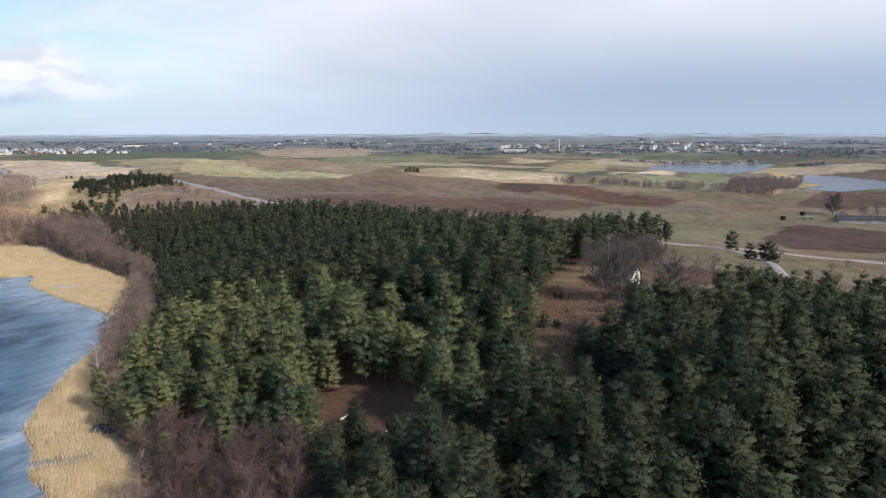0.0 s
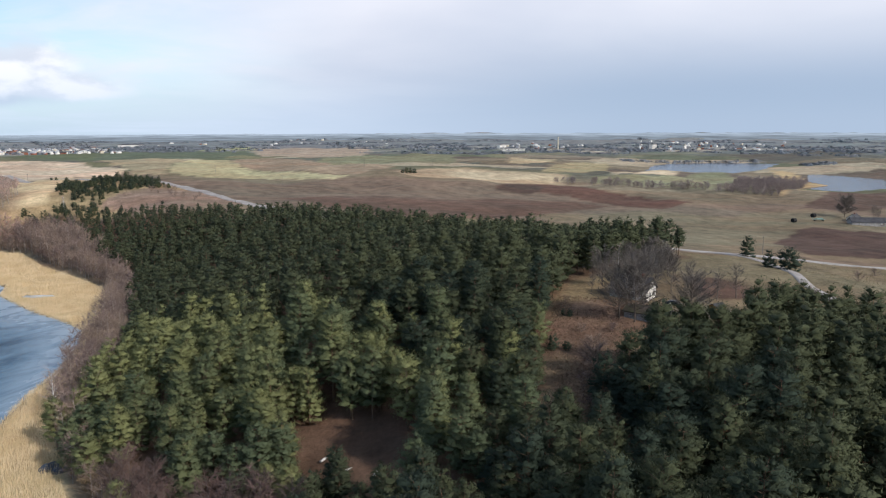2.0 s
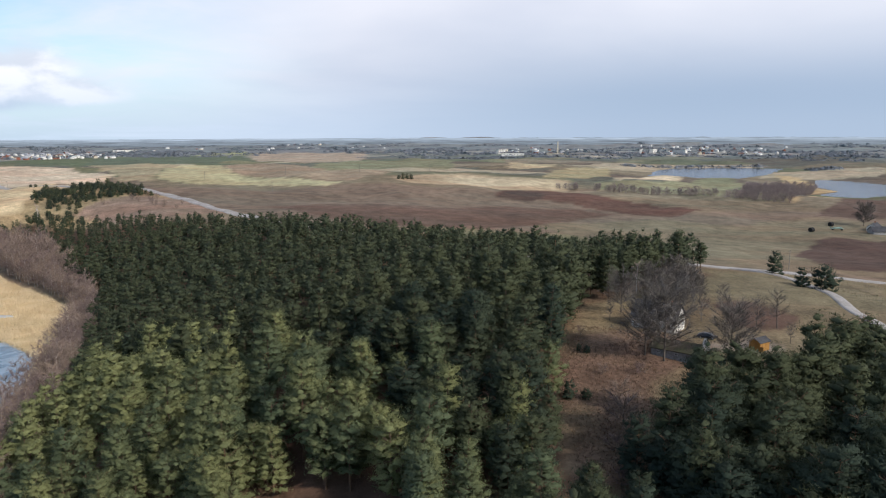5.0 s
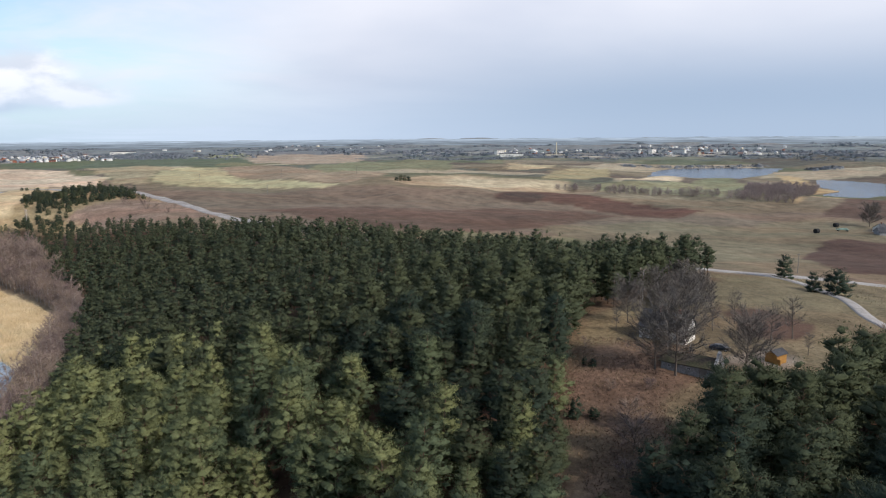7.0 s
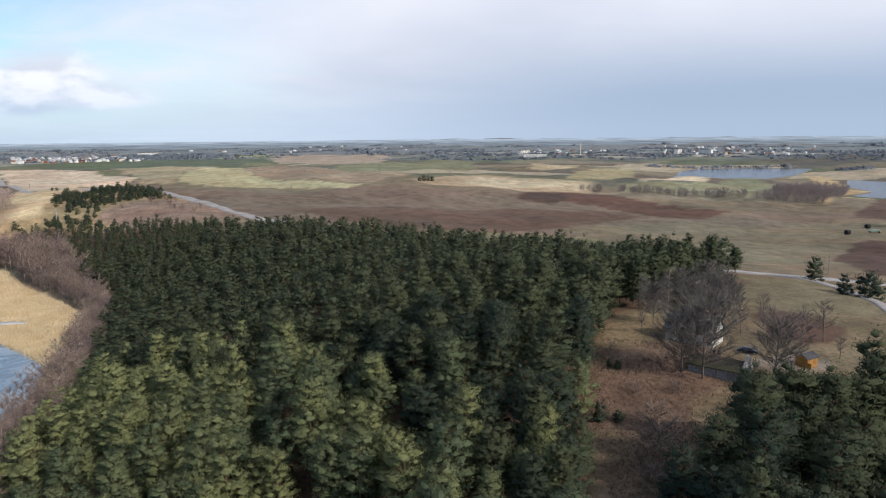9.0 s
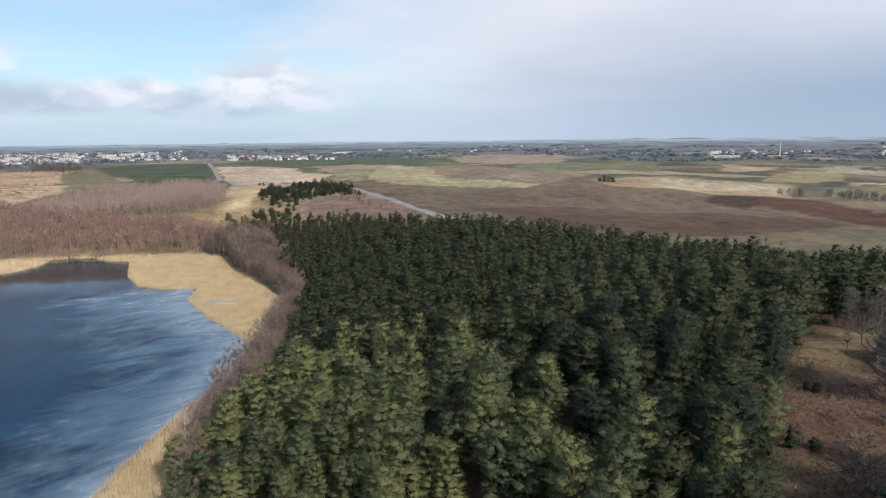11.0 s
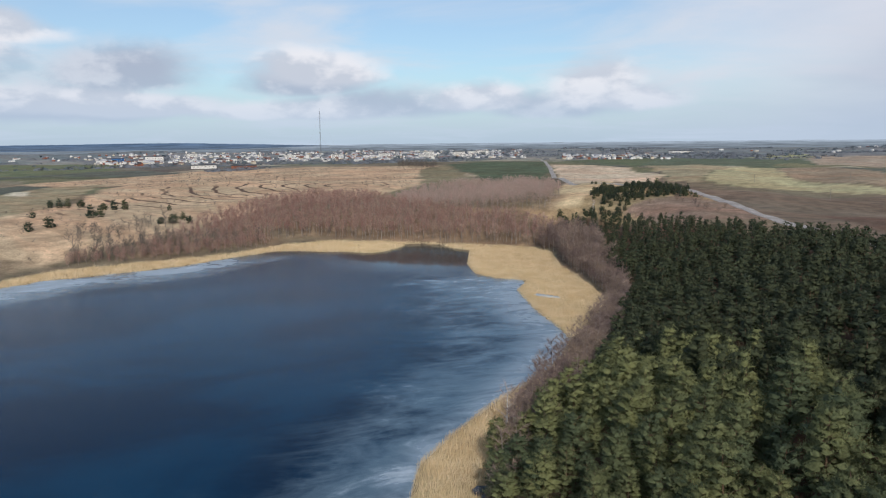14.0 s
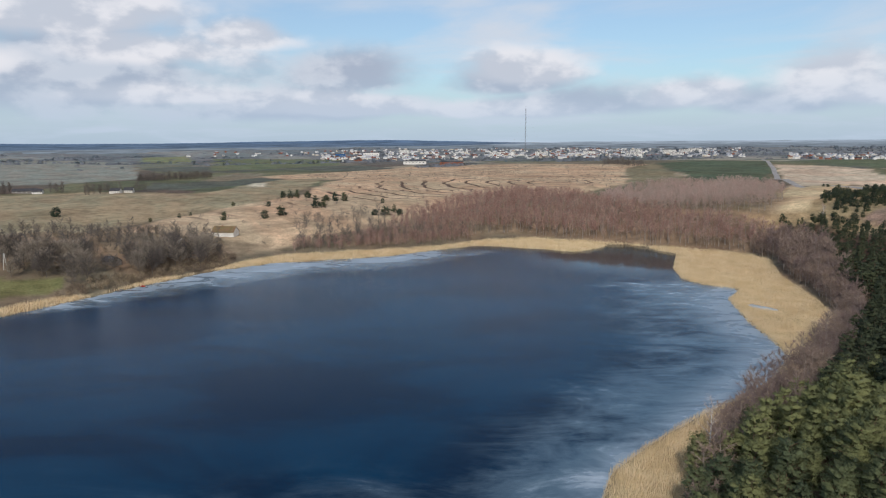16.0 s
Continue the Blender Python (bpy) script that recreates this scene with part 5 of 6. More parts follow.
def car(x, y, turn):
    e = tagged(new("car"), "dark blue parked car on the farmyard grass", "car")
    side = [(-2.15, 0.35), (2.1, 0.35), (2.15, 0.7), (1.35, 0.92), (0.65, 1.42), (-0.95, 1.45), (-1.85, 0.98), (-2.2, 0.85)]
    bm = bmesh.new()
    rings = [[bm.verts.new((px, s * (0.86 if pz < 1.0 else 0.66), pz)) for px, pz in side] for s in (-1, 1)]
    bm.faces.new(rings[0])
    bm.faces.new(rings[1][::-1])
    for i in range(8):
        bm.faces.new((rings[0][i], rings[1][i], rings[1][(i + 1) % 8], rings[0][(i + 1) % 8]))
    bmesh.ops.recalc_face_normals(bm, faces=bm.faces[:])
    bmesh.ops.bevel(bm, geom=bm.edges[:], offset=0.07, segments=2, affect="EDGES")
    part("body", bm, CAR_PAINT, e)
    for s in (-1, 1):
        bm = bmesh.new()
        pts = [(-1.55, 1.0), (0.95, 1.0), (0.55, 1.36), (-0.9, 1.38)]
        a = [bm.verts.new((px, s * (0.885 - 0.55 * (pz - 1.0)), pz)) for px, pz in pts]
        b = [bm.verts.new((px, s * (0.86 - 0.55 * (pz - 1.0)), pz)) for px, pz in pts]
        bm.faces.new(a), bm.faces.new(b[::-1])
        for i in range(4):
            bm.faces.new((a[i], b[i], b[(i + 1) % 4], a[(i + 1) % 4]))
        bmesh.ops.recalc_face_normals(bm, faces=bm.faces[:])
        part("side_window", bm, GLASS, e)
        part("headlight", block(1.98, s * 0.62 - 0.16, 0.62, 2.17, s * 0.62 + 0.16, 0.76, 0.03), FRAME_PAINT, e)
        part("tail_light", block(-2.22, s * 0.64 - 0.14, 0.7, -2.1, s * 0.64 + 0.14, 0.85, 0.03), RED_STEEL, e)
    glass = bmesh.new()
    q = [glass.verts.new(p) for p in ((1.3, -0.72, 0.99), (1.3, 0.72, 0.99), (0.74, 0.6, 1.4), (0.74, -0.6, 1.4), (1.36, -0.72, 0.99), (1.36, 0.72, 0.99), (0.8, 0.6, 1.41), (0.8, -0.6, 1.41))]
    for f in ((0, 1, 2, 3), (4, 5, 6, 7), (0, 1, 5, 4), (1, 2, 6, 5), (2, 3, 7, 6), (3, 0, 4, 7)):
        glass.faces.new([q[i] for i in f])
    bmesh.ops.recalc_face_normals(glass, faces=glass.faces[:])
    part("windscreen", glass, GLASS, e)
    for wx in (-1.35, 1.35):
        for s in (-1, 1):
            tyre = part("wheel", rod(bmesh.new(), (wx, s * 0.68, 0.32), (wx, s * 0.9, 0.32), 0.32, 0.32, 18), RUBBER, e)
            part("rim", rod(bmesh.new(), (wx, s * 0.86, 0.32), (wx, s * 0.915, 0.32), 0.2, 0.19, 12), STEEL, tyre)
    e.matrix_basis = pose(x, y, height(x, y), 0, 0, turn)


def farmstead():
    # white house behind the great tree
    house("farmhouse", "white rendered farmhouse with dark slate roof among bare trees", 56.6, 219.6, -38, 11.0, 7.0, 3.0, 3.2, WHITE_WALL, GREY_ROOF,
          row(4, -3.5, 1.6, 10, 1.1, 1.3, "-y") + [(5.75, -1.5, 1.6, 1.0, 1.3, "+x"), (5.75, 1.5, 1.6, 1.0, 1.3, "+x"), (5.75, 0, 4.1, 0.9, 1.0, "+x")],
          [(-1.5, 0.9), (3, 0.8)], (0.2, -3.5, 1.0, 2.1, "-y"))
    barn = house("barn", "ruined stone barn with sunken mossy roof and bare gable", 55.2, 199.6, -37, 10.5, 6.5, 2.0, 1.3, STONE, MOSS_ROOF,
                 [(-3.5, -3.25, 1.2, 0.7, 0.6, "-y"), (0.5, -3.25, 1.2, 0.7, 0.6, "-y")], (), (3.4, -3.25, 1.5, 1.75, "-y"), "barn")
    gable = bmesh.new()
    sides = [[gable.verts.new((x, y, z)) for y, z in ((-3.4, -0.5), (3.4, -0.5), (3.4, 1.9), (1.2, 4.0), (0.5, 4.9), (-0.4, 4.6), (-1.1, 3.7), (-2.4, 2.9), (-3.4, 2.2))] for x in (5.3, 5.85)]
    gable.faces.new(sides[0]), gable.faces.new(sides[1][::-1])
    for i in range(9):
        gable.faces.new((sides[0][i], sides[1][i], sides[1][(i + 1) % 9], sides[0][(i + 1) % 9]))
    bmesh.ops.recalc_face_normals(gable, faces=gable.faces[:])
    part("gable_wall", gable, STONE, barn, "broken stone gable standing above the roof")
    plank_shed(75.0, 203.5, 32)
    car(65.8, 211, -28)
    house("outhouse", "small low stone outhouse with dark roof", 66.0, 195.5, 60, 2.0, 1.8, 1.1, 0.7, STONE, MOSS_ROOF, (), (), (1.0, 0, 0.6, 0.95, "+x"), "outhouse")
    g = np.random.default_rng(21)
    giant = [bare_shape(g, g.uniform(14, 16), 8.6, 46, 90, 0.085, 0.22, 2.2) for _ in range(2)]
    tree_things("ash_tree", giant, [(50.8, 196.2, 1.0), (47.6, 199.4, 0.85), (64.5, 195.0, 0.8), (51, 234, 0.7)], [GREY_BARK, GREY_TWIGS], "crown", "old leafless grey ash tree by the farmhouse", "tree", "trees of the farmyard")
    light = [bare_shape(g, 11, 3.0, 18, 30, 0.06, 0.3, 1.9) for _ in range(3)]
    tree_things("yard_tree", light, [(88, 222, 0.95), (80.5, 217.5, 0.85), (70, 226, 0.8), (78, 232, 0.75), (66, 244, 0.8), (58, 248, 0.8), (46, 226, 0.5), (85, 209, 0.5), (100, 204, 0.5)],
                [GREY_BARK, GREY_TWIGS], "crown", "slender leafless tree in the farmyard", "tree", "trees of the farmyard")
    thick = [bare_shape(g, 11.5, 3.0, 18, 46, 0.1, 0.15, 1.6) for _ in range(4)]
    spots = with_size(scatter(np.array([(61, 246), (64, 262), (73, 274), (85, 274), (82, 254), (73, 245)]), 3.9), 0.6, 0.95)
    tree_things("alder_tree", thick, spots, [GREY_BARK, GREY_TWIGS], "crown", "leafless grey-brown alder in the thicket behind the house", "tree", "thicket behind the house")
    bush = [bare_shape(g, 2.6, 1.6, 12, 30, 0.05, 0.05, 1.0) for _ in range(3)]
    tree_things("shrub", bush, [(31, 160, 1.2), (34.2, 167.3, 2.1), (36, 178.6, 1.5), (30, 150, 1.3), (36, 190, 0.8), (44, 190, 0.9), (111, 221, 1.5), (106, 212, 1.2), (74, 236, 1.2), (92, 232, 1.0), (36, 214, 0.8), (152, 268, 1.3), (172, 290, 1.1), (190, 262, 1.4), (205, 300, 1.2), (-226, 522, 1.3), (-214, 540, 1.6), (-205, 528, 1.2), (-194, 522, 1.5), (-185, 506, 1.3), (-176, 497, 1.6), (-164, 486, 1.2), (-200, 548, 1.4), (-212, 560, 1.1), (-170, 512, 1.2)],
                [GREY_BARK, ALDER_TWIGS], "crown", "low leafless brown shrub in dry grass", "shrub", "shrubs on the meadow")
    tree_things("young_pine", BUSHY_PINES, [(35, 202, 0.42), (33.4, 203.5, 0.32), (26.8, 180, 0.75), (30.2, 179.4, 0.48), (131, 314, 1.5), (129.5, 290, 1.3), (136, 287, 2.0)],
                [BARK, NEEDLES], "crown", "young bushy pine standing in open grass", "pine tree", "young pines in the open")
    # poles lying in the glade
    for x, y, a, n in ((-23, 153, 60, 3.2), (-18, 147.5, 40, 4.6), (-12, 144, 75, 3.0)):
        ob = tagged(new("log", mesh_obj("log", rod(bmesh.new(), (-n / 2, 0, 0.16), (n / 2, 0, 0.2), 0.26, 0.19, 8), BIRCH_BARK)), "pale birch log lying in the glade", "log", "logs in the glade")
        ob.matrix_basis = pose(x, y, height(x, y), 0, 0, a)
    # the neighbour's farm beyond the road
    house("long_barn", "long low grey barn with slate roof", 309, 512, -8, 34, 9, 2.6, 2.8, STONE, GREY_ROOF, row(6, -4.5, 1.5, 30, 1.0, 0.8, "-y"), (), (3, -4.5, 2.4, 2.2, "-y"), "barn")
    house("cottage", "small cottage with white gable beside the oak", 303, 528, 40, 9, 6.5, 2.6, 2.6, WHITE_WALL, GREY_ROOF, row(2, -3.25, 1.5, 7, 1, 1.2, "-y"), [(1, 0.8)], None, "house")
    oak = [bare_shape(g, 17, 8.5, 46, 110, 0.11, 0.16, 2.6)]
    tree_things("oak_tree", oak, [(306, 545, 1.0)], [GREY_BARK, GREY_TWIGS], "crown", "great leafless spreading oak by the barn", "tree", "")
    tree_things("orchard_tree", light, [(322, 530, 0.9), (334, 535, 1.0), (345, 528, 0.9), (330, 548, 1.0), (318, 500, 0.5)], [GREY_BARK, GREY_TWIGS], "crown", "leafless tree beside the barn", "tree", "trees by the barn")
    for x, y in ((253, 516), (284, 548)):
        ob = tagged(new("straw_bale", mesh_obj("straw_bale", rod(bmesh.new(), (-1.4, 0, 1.5), (1.4, 0, 1.5), 1.55, 1.55, 20), RUBBER)), "dark wrapped round bale on the field", "bale", "bales on the field")
        ob.matrix_basis = pose(x, y, height(x, y), 0, 0, 25)
    wagon(279, 531)


def mesh_obj(name, bm, material):
    bmesh.ops.bevel(bm, geom=[e for e in bm.edges if e.calc_face_angle(0) > 1.2], offset=0.04, segments=2, affect="EDGES")
    me = bpy.data.meshes.new(name)
    bm.to_mesh(me)
    bm.free()
    me.materials.append(material)
    return me


def wagon(x, y):
    e = tagged(new("farm_wagon"), "pale green flat farm wagon on the grass", "wagon")
    part("bed", block(-4, -1.2, 1.0, 4, 1.2, 1.25, 0.03), GREEN_PAINT, e)
    part("headboard", block(-4.1, -1.2, 1.25, -3.95, 1.2, 2.4, 0.02), GREEN_PAINT, e)
    part("load", block(-2.5, -1.0, 1.26, 2.8, 1.0, 2.2, 0.2), GREEN_PAINT, e)
    for wx in (-2.8, 2.8):
        for s in (-1, 1):
            part("wheel", rod(bmesh.new(), (wx, s * 0.85, 0.5), (wx, s * 1.15, 0.5), 0.5, 0.5, 14), RUBBER, e)
    e.matrix_basis = pose(x, y, height(x, y), 0, 0, -15)


def far_bank():
    house("ruined_cottage", "old white cottage with patched mossy and rusty roof", -500, 178, 50, 16, 8.5, 2.9, 3.6, WHITE_WALL, OLD_ROOF,
          row(4, -4, 1.5, 13, 1.1, 1.3, "-y") + [(7.5, -1.6, 1.5, 1.1, 1.3, "+x"), (7.5, 1.6, 1.5, 1.1, 1.3, "+x"), (7.5, 0, 4.2, 1.3, 1.2, "+x")], [(-2, 0.8)], None, "house")
    house("boat_shed", "dark weathered shed with pale gable near the water", -437, 98, 30, 9, 6, 2.2, 2.4, GREY_WOOD, GREY_ROOF, [(4.5, 0, 2.6, 1.2, 0.9, "+x")], (), (4.5, -1.5, 1.3, 1.9, "+x"), "shed")
    house("summer_house", "small pale summer house among leafless trees", -484, 143, 15, 7, 5, 2.4, 2.0, WHITE_WALL, GREY_ROOF, row(2, -2.5, 1.4, 6, 1, 1.1, "-y"), (), None, "house")
    for x, y, t, n, w, wall, roof in ((-1085, 58, 70, 30, 11, GREY_WOOD, GREY_ROOF), (-1072, 72, 75, 12, 9, WHITE_WALL, GREY_ROOF), (-988, 158, 60, 13, 9, WHITE_WALL, GREY_ROOF), (-990, 174, 66, 11, 8, WHITE_WALL, GREY_ROOF)):
        house("farm_building", "farm building with a low pitched roof on the plain", x, y, t, n, w, 3.2, 3.2, wall, roof, row(4, -w / 2, 1.7, n * 0.85, 1.2, 1.2, "-y"), (), None, "farm building", "farms on the plain")
    # jetty and a red boat in the reeds
    e = tagged(new("jetty"), "weathered wooden jetty in the reeds", "jetty")
    for i in range(14):
        part("plank", block(-3.5 + 0.5 * i, -0.7, 0.5, -3.5 + 0.5 * i + 0.44, 0.7, 0.56), GREY_WOOD, e)
    for i in range(4):
        for s in (-0.6, 0.6):
            part("post", rod(bmesh.new(), (-3.2 + 2.1 * i, s, -1.5), (-3.2 + 2.1 * i, s, 0.5), 0.09, 0.08, 7), GREY_WOOD, e)
    e.matrix_basis = pose(-381, 96, 0, 0, 0, -20)
    boat(-385.5, 107, 25)
    a_pole(-434, 46)
    g = np.random.default_rng(31)
    young = BUSHY_PINES
    spots = [(-726, 302, 1.8), (-722, 308, 1.6), (-716, 318, 1.7), (-733, 296, 1.5), (-587, 278, 1.9), (-583, 284, 1.6), (-631, 315, 1.6), (-625, 322, 1.7), (-637, 308, 1.4), (-553, 236, 1.8), (-633, 250, 1.1), (-549, 221, 1.4), (-568, 193, 1.35),
             (-518, 303, 1.3), (-515, 311, 1.8), (-510, 322, 1.3), (-539, 332, 1.3), (-717, 80, 2.0), (-682, 230, 0.9), (-616, 145, 0.7), (-628, 170, 0.8), (-640, 182, 0.6), (-600, 350, 0.9)]
    tree_things("heath_pine", young, spots, [BARK, NEEDLES], "crown", "small bushy pine on the dry heath", "pine tree", "pines on the heath")
    knoll = np.concatenate([scatter(np.array([(-293, 547), (-318, 615), (-285, 590), (-300, 640), (-231, 600), (-218, 566), (-237, 535), (-240, 512), (-262, 518)]), 4.8), scatter(np.array([(-290, 497), (-265, 512), (-235, 505), (-217, 478), (-262, 500)]), 5.2)])
    knoll = knoll[rng.uniform(0, 1, len(knoll)) < 0.72]
    tree_things("knoll_pine", BUSHY_PINES, with_size(knoll, 0.55, 1.15), [BARK, NEEDLES], "crown", "bushy young pine on the sandy knoll", "pine tree", "pines on the knoll")
    lone = [(-212, 566, 0.88), (-218, 572, 0.62), (-330, 640, 0.66), (-345, 650, 0.62), (-352, 655, 0.57), (-300, 650, 0.55), (-36, 762, 1.21), (-32, 766, 1.10), (-28, 770, 1.10), (-40, 758, 0.88)]
    tree_things("field_pine", BUSHY_PINES, lone, [BARK, NEEDLES], "crown", "lone bushy pine by the field", "pine tree", "pines by the fields")


def boat(x, y, turn):
    e = tagged(new("rowing_boat"), "red wooden rowing boat drawn into the reeds", "boat")
    bm = bmesh.new()
    rings = []
    for s, w, k in ((-2.2, 0.5, 0.1), (-1.2, 0.75, 0.0), (0.2, 0.8, 0.0), (1.4, 0.55, 0.08), (2.4, 0.05, 0.25)):
        rings.append([bm.verts.new(p) for p in ((s, -w, 0.65 + k), (s, -w * 0.6, 0.1 + k), (s, w * 0.6, 0.1 + k), (s, w, 0.65 + k), (s, w * 0.85, 0.62 + k), (s, w * 0.5, 0.2 + k), (s, -w * 0.5, 0.2 + k), (s, -w * 0.85, 0.62 + k))])
    for a, b in zip(rings, rings[1:]):
        for i in range(8):
            bm.faces.new((a[i], a[(i + 1) % 8], b[(i + 1) % 8], b[i]))
    bm.faces.new(rings[0]), bm.faces.new(rings[-1])
    bmesh.ops.recalc_face_normals(bm, faces=bm.faces[:])
    part("hull", bm, RED_STEEL, e)
    for s in (-1.0, 0.6):
        part("thwart", block(s - 0.14, -0.62, 0.5, s + 0.14, 0.62, 0.55), GREY_WOOD, e)
    e.matrix_basis = pose(x, y, 0.05, 0, 0, turn)


def a_pole(x, y):
    e = tagged(new("power_pole"), "concrete A-shaped power pole on the bank", "power pole")
    for s in (-1, 1):
        part("leg", rod(bmesh.new(), (s * 1.5, 0, 0), (s * 0.15, 0, 9.5), 0.17, 0.12, 6), WHITE_WALL, e)
    part("crossarm", block(-1.1, -0.07, 8.7, 1.1, 0.07, 8.85, 0.01), STEEL, e)
    part("brace", block(-0.8, -0.05, 4.4, 0.8, 0.05, 4.55), STEEL, e)
    e.matrix_basis = pose(x, y, height(x, y), 0, 0, 40)


def line_poles():
    pole = tagged(new("wooden_pole"), "thin wooden power pole beside the fields", "power pole", "power line over the fields")
    part("post", rod(bmesh.new(), (0, 0, -0.5), (0, 0, 8.5), 0.16, 0.11, 7), GREY_WOOD, pole)
    part("crossarm", block(-0.8, -0.05, 7.9, 0.8, 0.05, 8.05), GREY_WOOD, pole)
    spots = [(172, 268), (150, 340), (-330, 760), (-250, 800), (-170, 830), (-90, 850), (-10, 870), (-400, 700), (-140, 640), (205, 297)]
    pole.matrix_basis = pose(*spots[0], height(*spots[0]), 0, 0, 20)
    for x, y in spots[1:]:
        copy_thing(pole, pose(x, y, height(x, y), 0, 0, 20))


def mast():
    """The guyed radio mast over the town."""
    x, y = -1760.0, 1410.0
    e = tagged(new("radio_mast"), "tall slender dark grey lattice radio mast", "mast")
    tall, n = 156.0, 8
    for k in range(n):
        z0, z1 = tall * k / n, tall * (k + 1) / n
        bm = bmesh.new()
        for i in range(3):
            a, b = i * 2.094, (i + 1) * 2.094
            p, q = Vector((1.3 * math.cos(a), 1.3 * math.sin(a), 0)), Vector((1.3 * math.cos(b), 1.3 * math.sin(b), 0))
            rod(bm, p + Vector((0, 0, z0)), p + Vector((0, 0, z1)), 0.28, 0.28, 4)
            for j in range(4):
                za, zb = z0 + (z1 - z0) * j / 4, z0 + (z1 - z0) * (j + 1) / 4
                rod(bm, p + Vector((0, 0, za)), q + Vector((0, 0, zb)), 0.14, 0.14, 3)
        part("mast_section", bm, MAST_STEEL, e)
    part("antenna", rod(bmesh.new(), (0, 0, tall), (0, 0, tall + 9), 0.35, 0.2, 6), STEEL, e)
    for i in range(3):
        a = i * 2.094 + 0.5
        for h in (0.5, 0.95):
            part("guy_wire", rod(bmesh.new(), (70 * math.cos(a), 70 * math.sin(a), 0), (0, 0, tall * h), 0.06, 0.06, 3), STEEL, e)
    e.matrix_basis = pose(x, y, height(x, y))


def polar(turn, reach):
    a = math.radians(turn)
    return -math.sin(a) * reach, 60 + math.cos(a) * reach


def town():
    g = np.random.default_rng(41)
    walls, roofs = (WHITE_WALL, CREAM_WALL, WHITE_WALL, BRICK), (GREY_ROOF, RED_ROOF, PALE_ROOF, GREY_ROOF)
    made = []
    for i in range(4):
        n, w = 12 + 2 * i, 9 + i % 2
        made.append(house("town_house", ("white town house with grey roof", "cream town house with red tiled roof", "long white town house with grey roof", "brick town house with grey roof")[i], 0, 0, 0, n, w, 4.5 + i % 3, 3.2, walls[i], roofs[i],
                          row(3, -w / 2, 2.0, n * 0.8, 1.3, 1.5, "-y") + [(n / 2, 0, 2.2, 1.3, 1.5, "+x")], (), None, "house", "houses of the town"))
    first = True
    sites = []
    # turn to the left and distance: the town, the village by its edge, the villages over the fields
    for lo, hi, near, far, count in ((44, 69, 2150, 2900, 44), (25, 33, 2250, 2600, 24), (-11, -5, 2300, 2700, 8), (-26, -17, 2200, 2700, 10)):
        for _ in range(count):
            sites.append(polar(g.uniform(lo, hi), g.uniform(near, far)))
    for k, (x, y) in enumerate(sites):
        m = pose(x, y, height(x, y), 0, 0, g.uniform(0, 180))
        if k < 4:
            made[k].matrix_basis = m
        else:
            copy_thing(made[k % 4], m)
    # blocks of flats
    flat = tagged(new("apartment_block"), "white five-storey block of flats in the town", "apartment block", "flats of the town")
    part("wall", block(-22, -6, -1, 22, 6, 14.5), WHITE_WALL, flat)
    part("roof", block(-22.3, -6.3, 14.51, 22.3, 6.3, 15.1), GREY_ROOF, flat)
    for f in range(5):
        for i in range(9):
            part("window", block(-20.6 + 4.6 * i, -6.06, 1.3 + 2.8 * f, -18.6 + 4.6 * i, -6.005, 2.8 + 2.8 * f), GLASS, flat)
    sites = [polar(g.uniform(38, 66), g.uniform(2200, 3000)) for _ in range(15)] + [polar(-17, 2500), polar(-19, 2450), polar(-5, 2300)]
    for k, (x, y) in enumerate(sites):
        m = pose(x, y, height(x, y), 0, 0, g.choice([40, 50, 130, 55]))
        if k:
            copy_thing(flat, m)
        else:
            flat.matrix_basis = m
    # sheds of the works at the edge of the town
    for turn, reach, n, w, h, wall, name in ((61.5, 1850, 60, 22, 8, WHITE_WALL, "white flat works hall"), (58.5, 1800, 60, 16, 6, BRICK, "long red brick works hall"), (65, 2700, 60, 30, 16, WHITE_WALL, "white silo hall of the works"),
                                             (67.5, 2700, 40, 20, 12, BLUE_PAINT, "blue works hall"), (-6, 2200, 70, 24, 9, WHITE_WALL, "white works hall over the fields"), (-9.5, 2250, 60, 20, 7, CREAM_WALL, "cream works hall over the fields"),
                                             (24, 2900, 90, 26, 8, WHITE_WALL, "low white greenhouse hall")):
        x, y = polar(turn, reach)
        house("works_hall", name + " with a low roof", x, y, turn, n, w, h, 2.0, wall, GREY_ROOF, row(6, -w / 2, h * 0.6, n * 0.9, 3.0, 1.6, "-y"), (), None, "factory hall", "works at the edge of the town")
    chimney = tagged(new("works_chimney"), "tall thin factory chimney over the fields", "chimney")
    part("stack", rod(bmesh.new(), (0, 0, 0), (0, 0, 44), 2.2, 1.4, 12), CREAM_WALL, chimney)
    part("rim", rod(bmesh.new(), (0, 0, 44), (0, 0, 45), 1.7, 1.7, 12), STEEL, chimney)
    x, y = polar(-9.6, 2150)
    chimney.matrix_basis = pose(x, y, height(x, y))
    # the many small houses behind, joined
    verts, faces, slots, at = [], [], [], 0
    block8 = np.array([(-1, -1, 0), (1, -1, 0), (1, 1, 0), (-1, 1, 0), (-1, -1, 1), (1, -1, 1), (1, 1, 1), (-1, 1, 1), (-1, 0, 1.7), (1, 0, 1.7)], float)
    tri = np.array([(0, 1, 5), (0, 5, 4), (1, 2, 6), (1, 6, 5), (2, 3, 7), (2, 7, 6), (3, 0, 4), (3, 4, 7), (4, 8, 7), (5, 6, 9), (4, 5, 9), (4, 9, 8), (6, 7, 8), (6, 8, 9)])
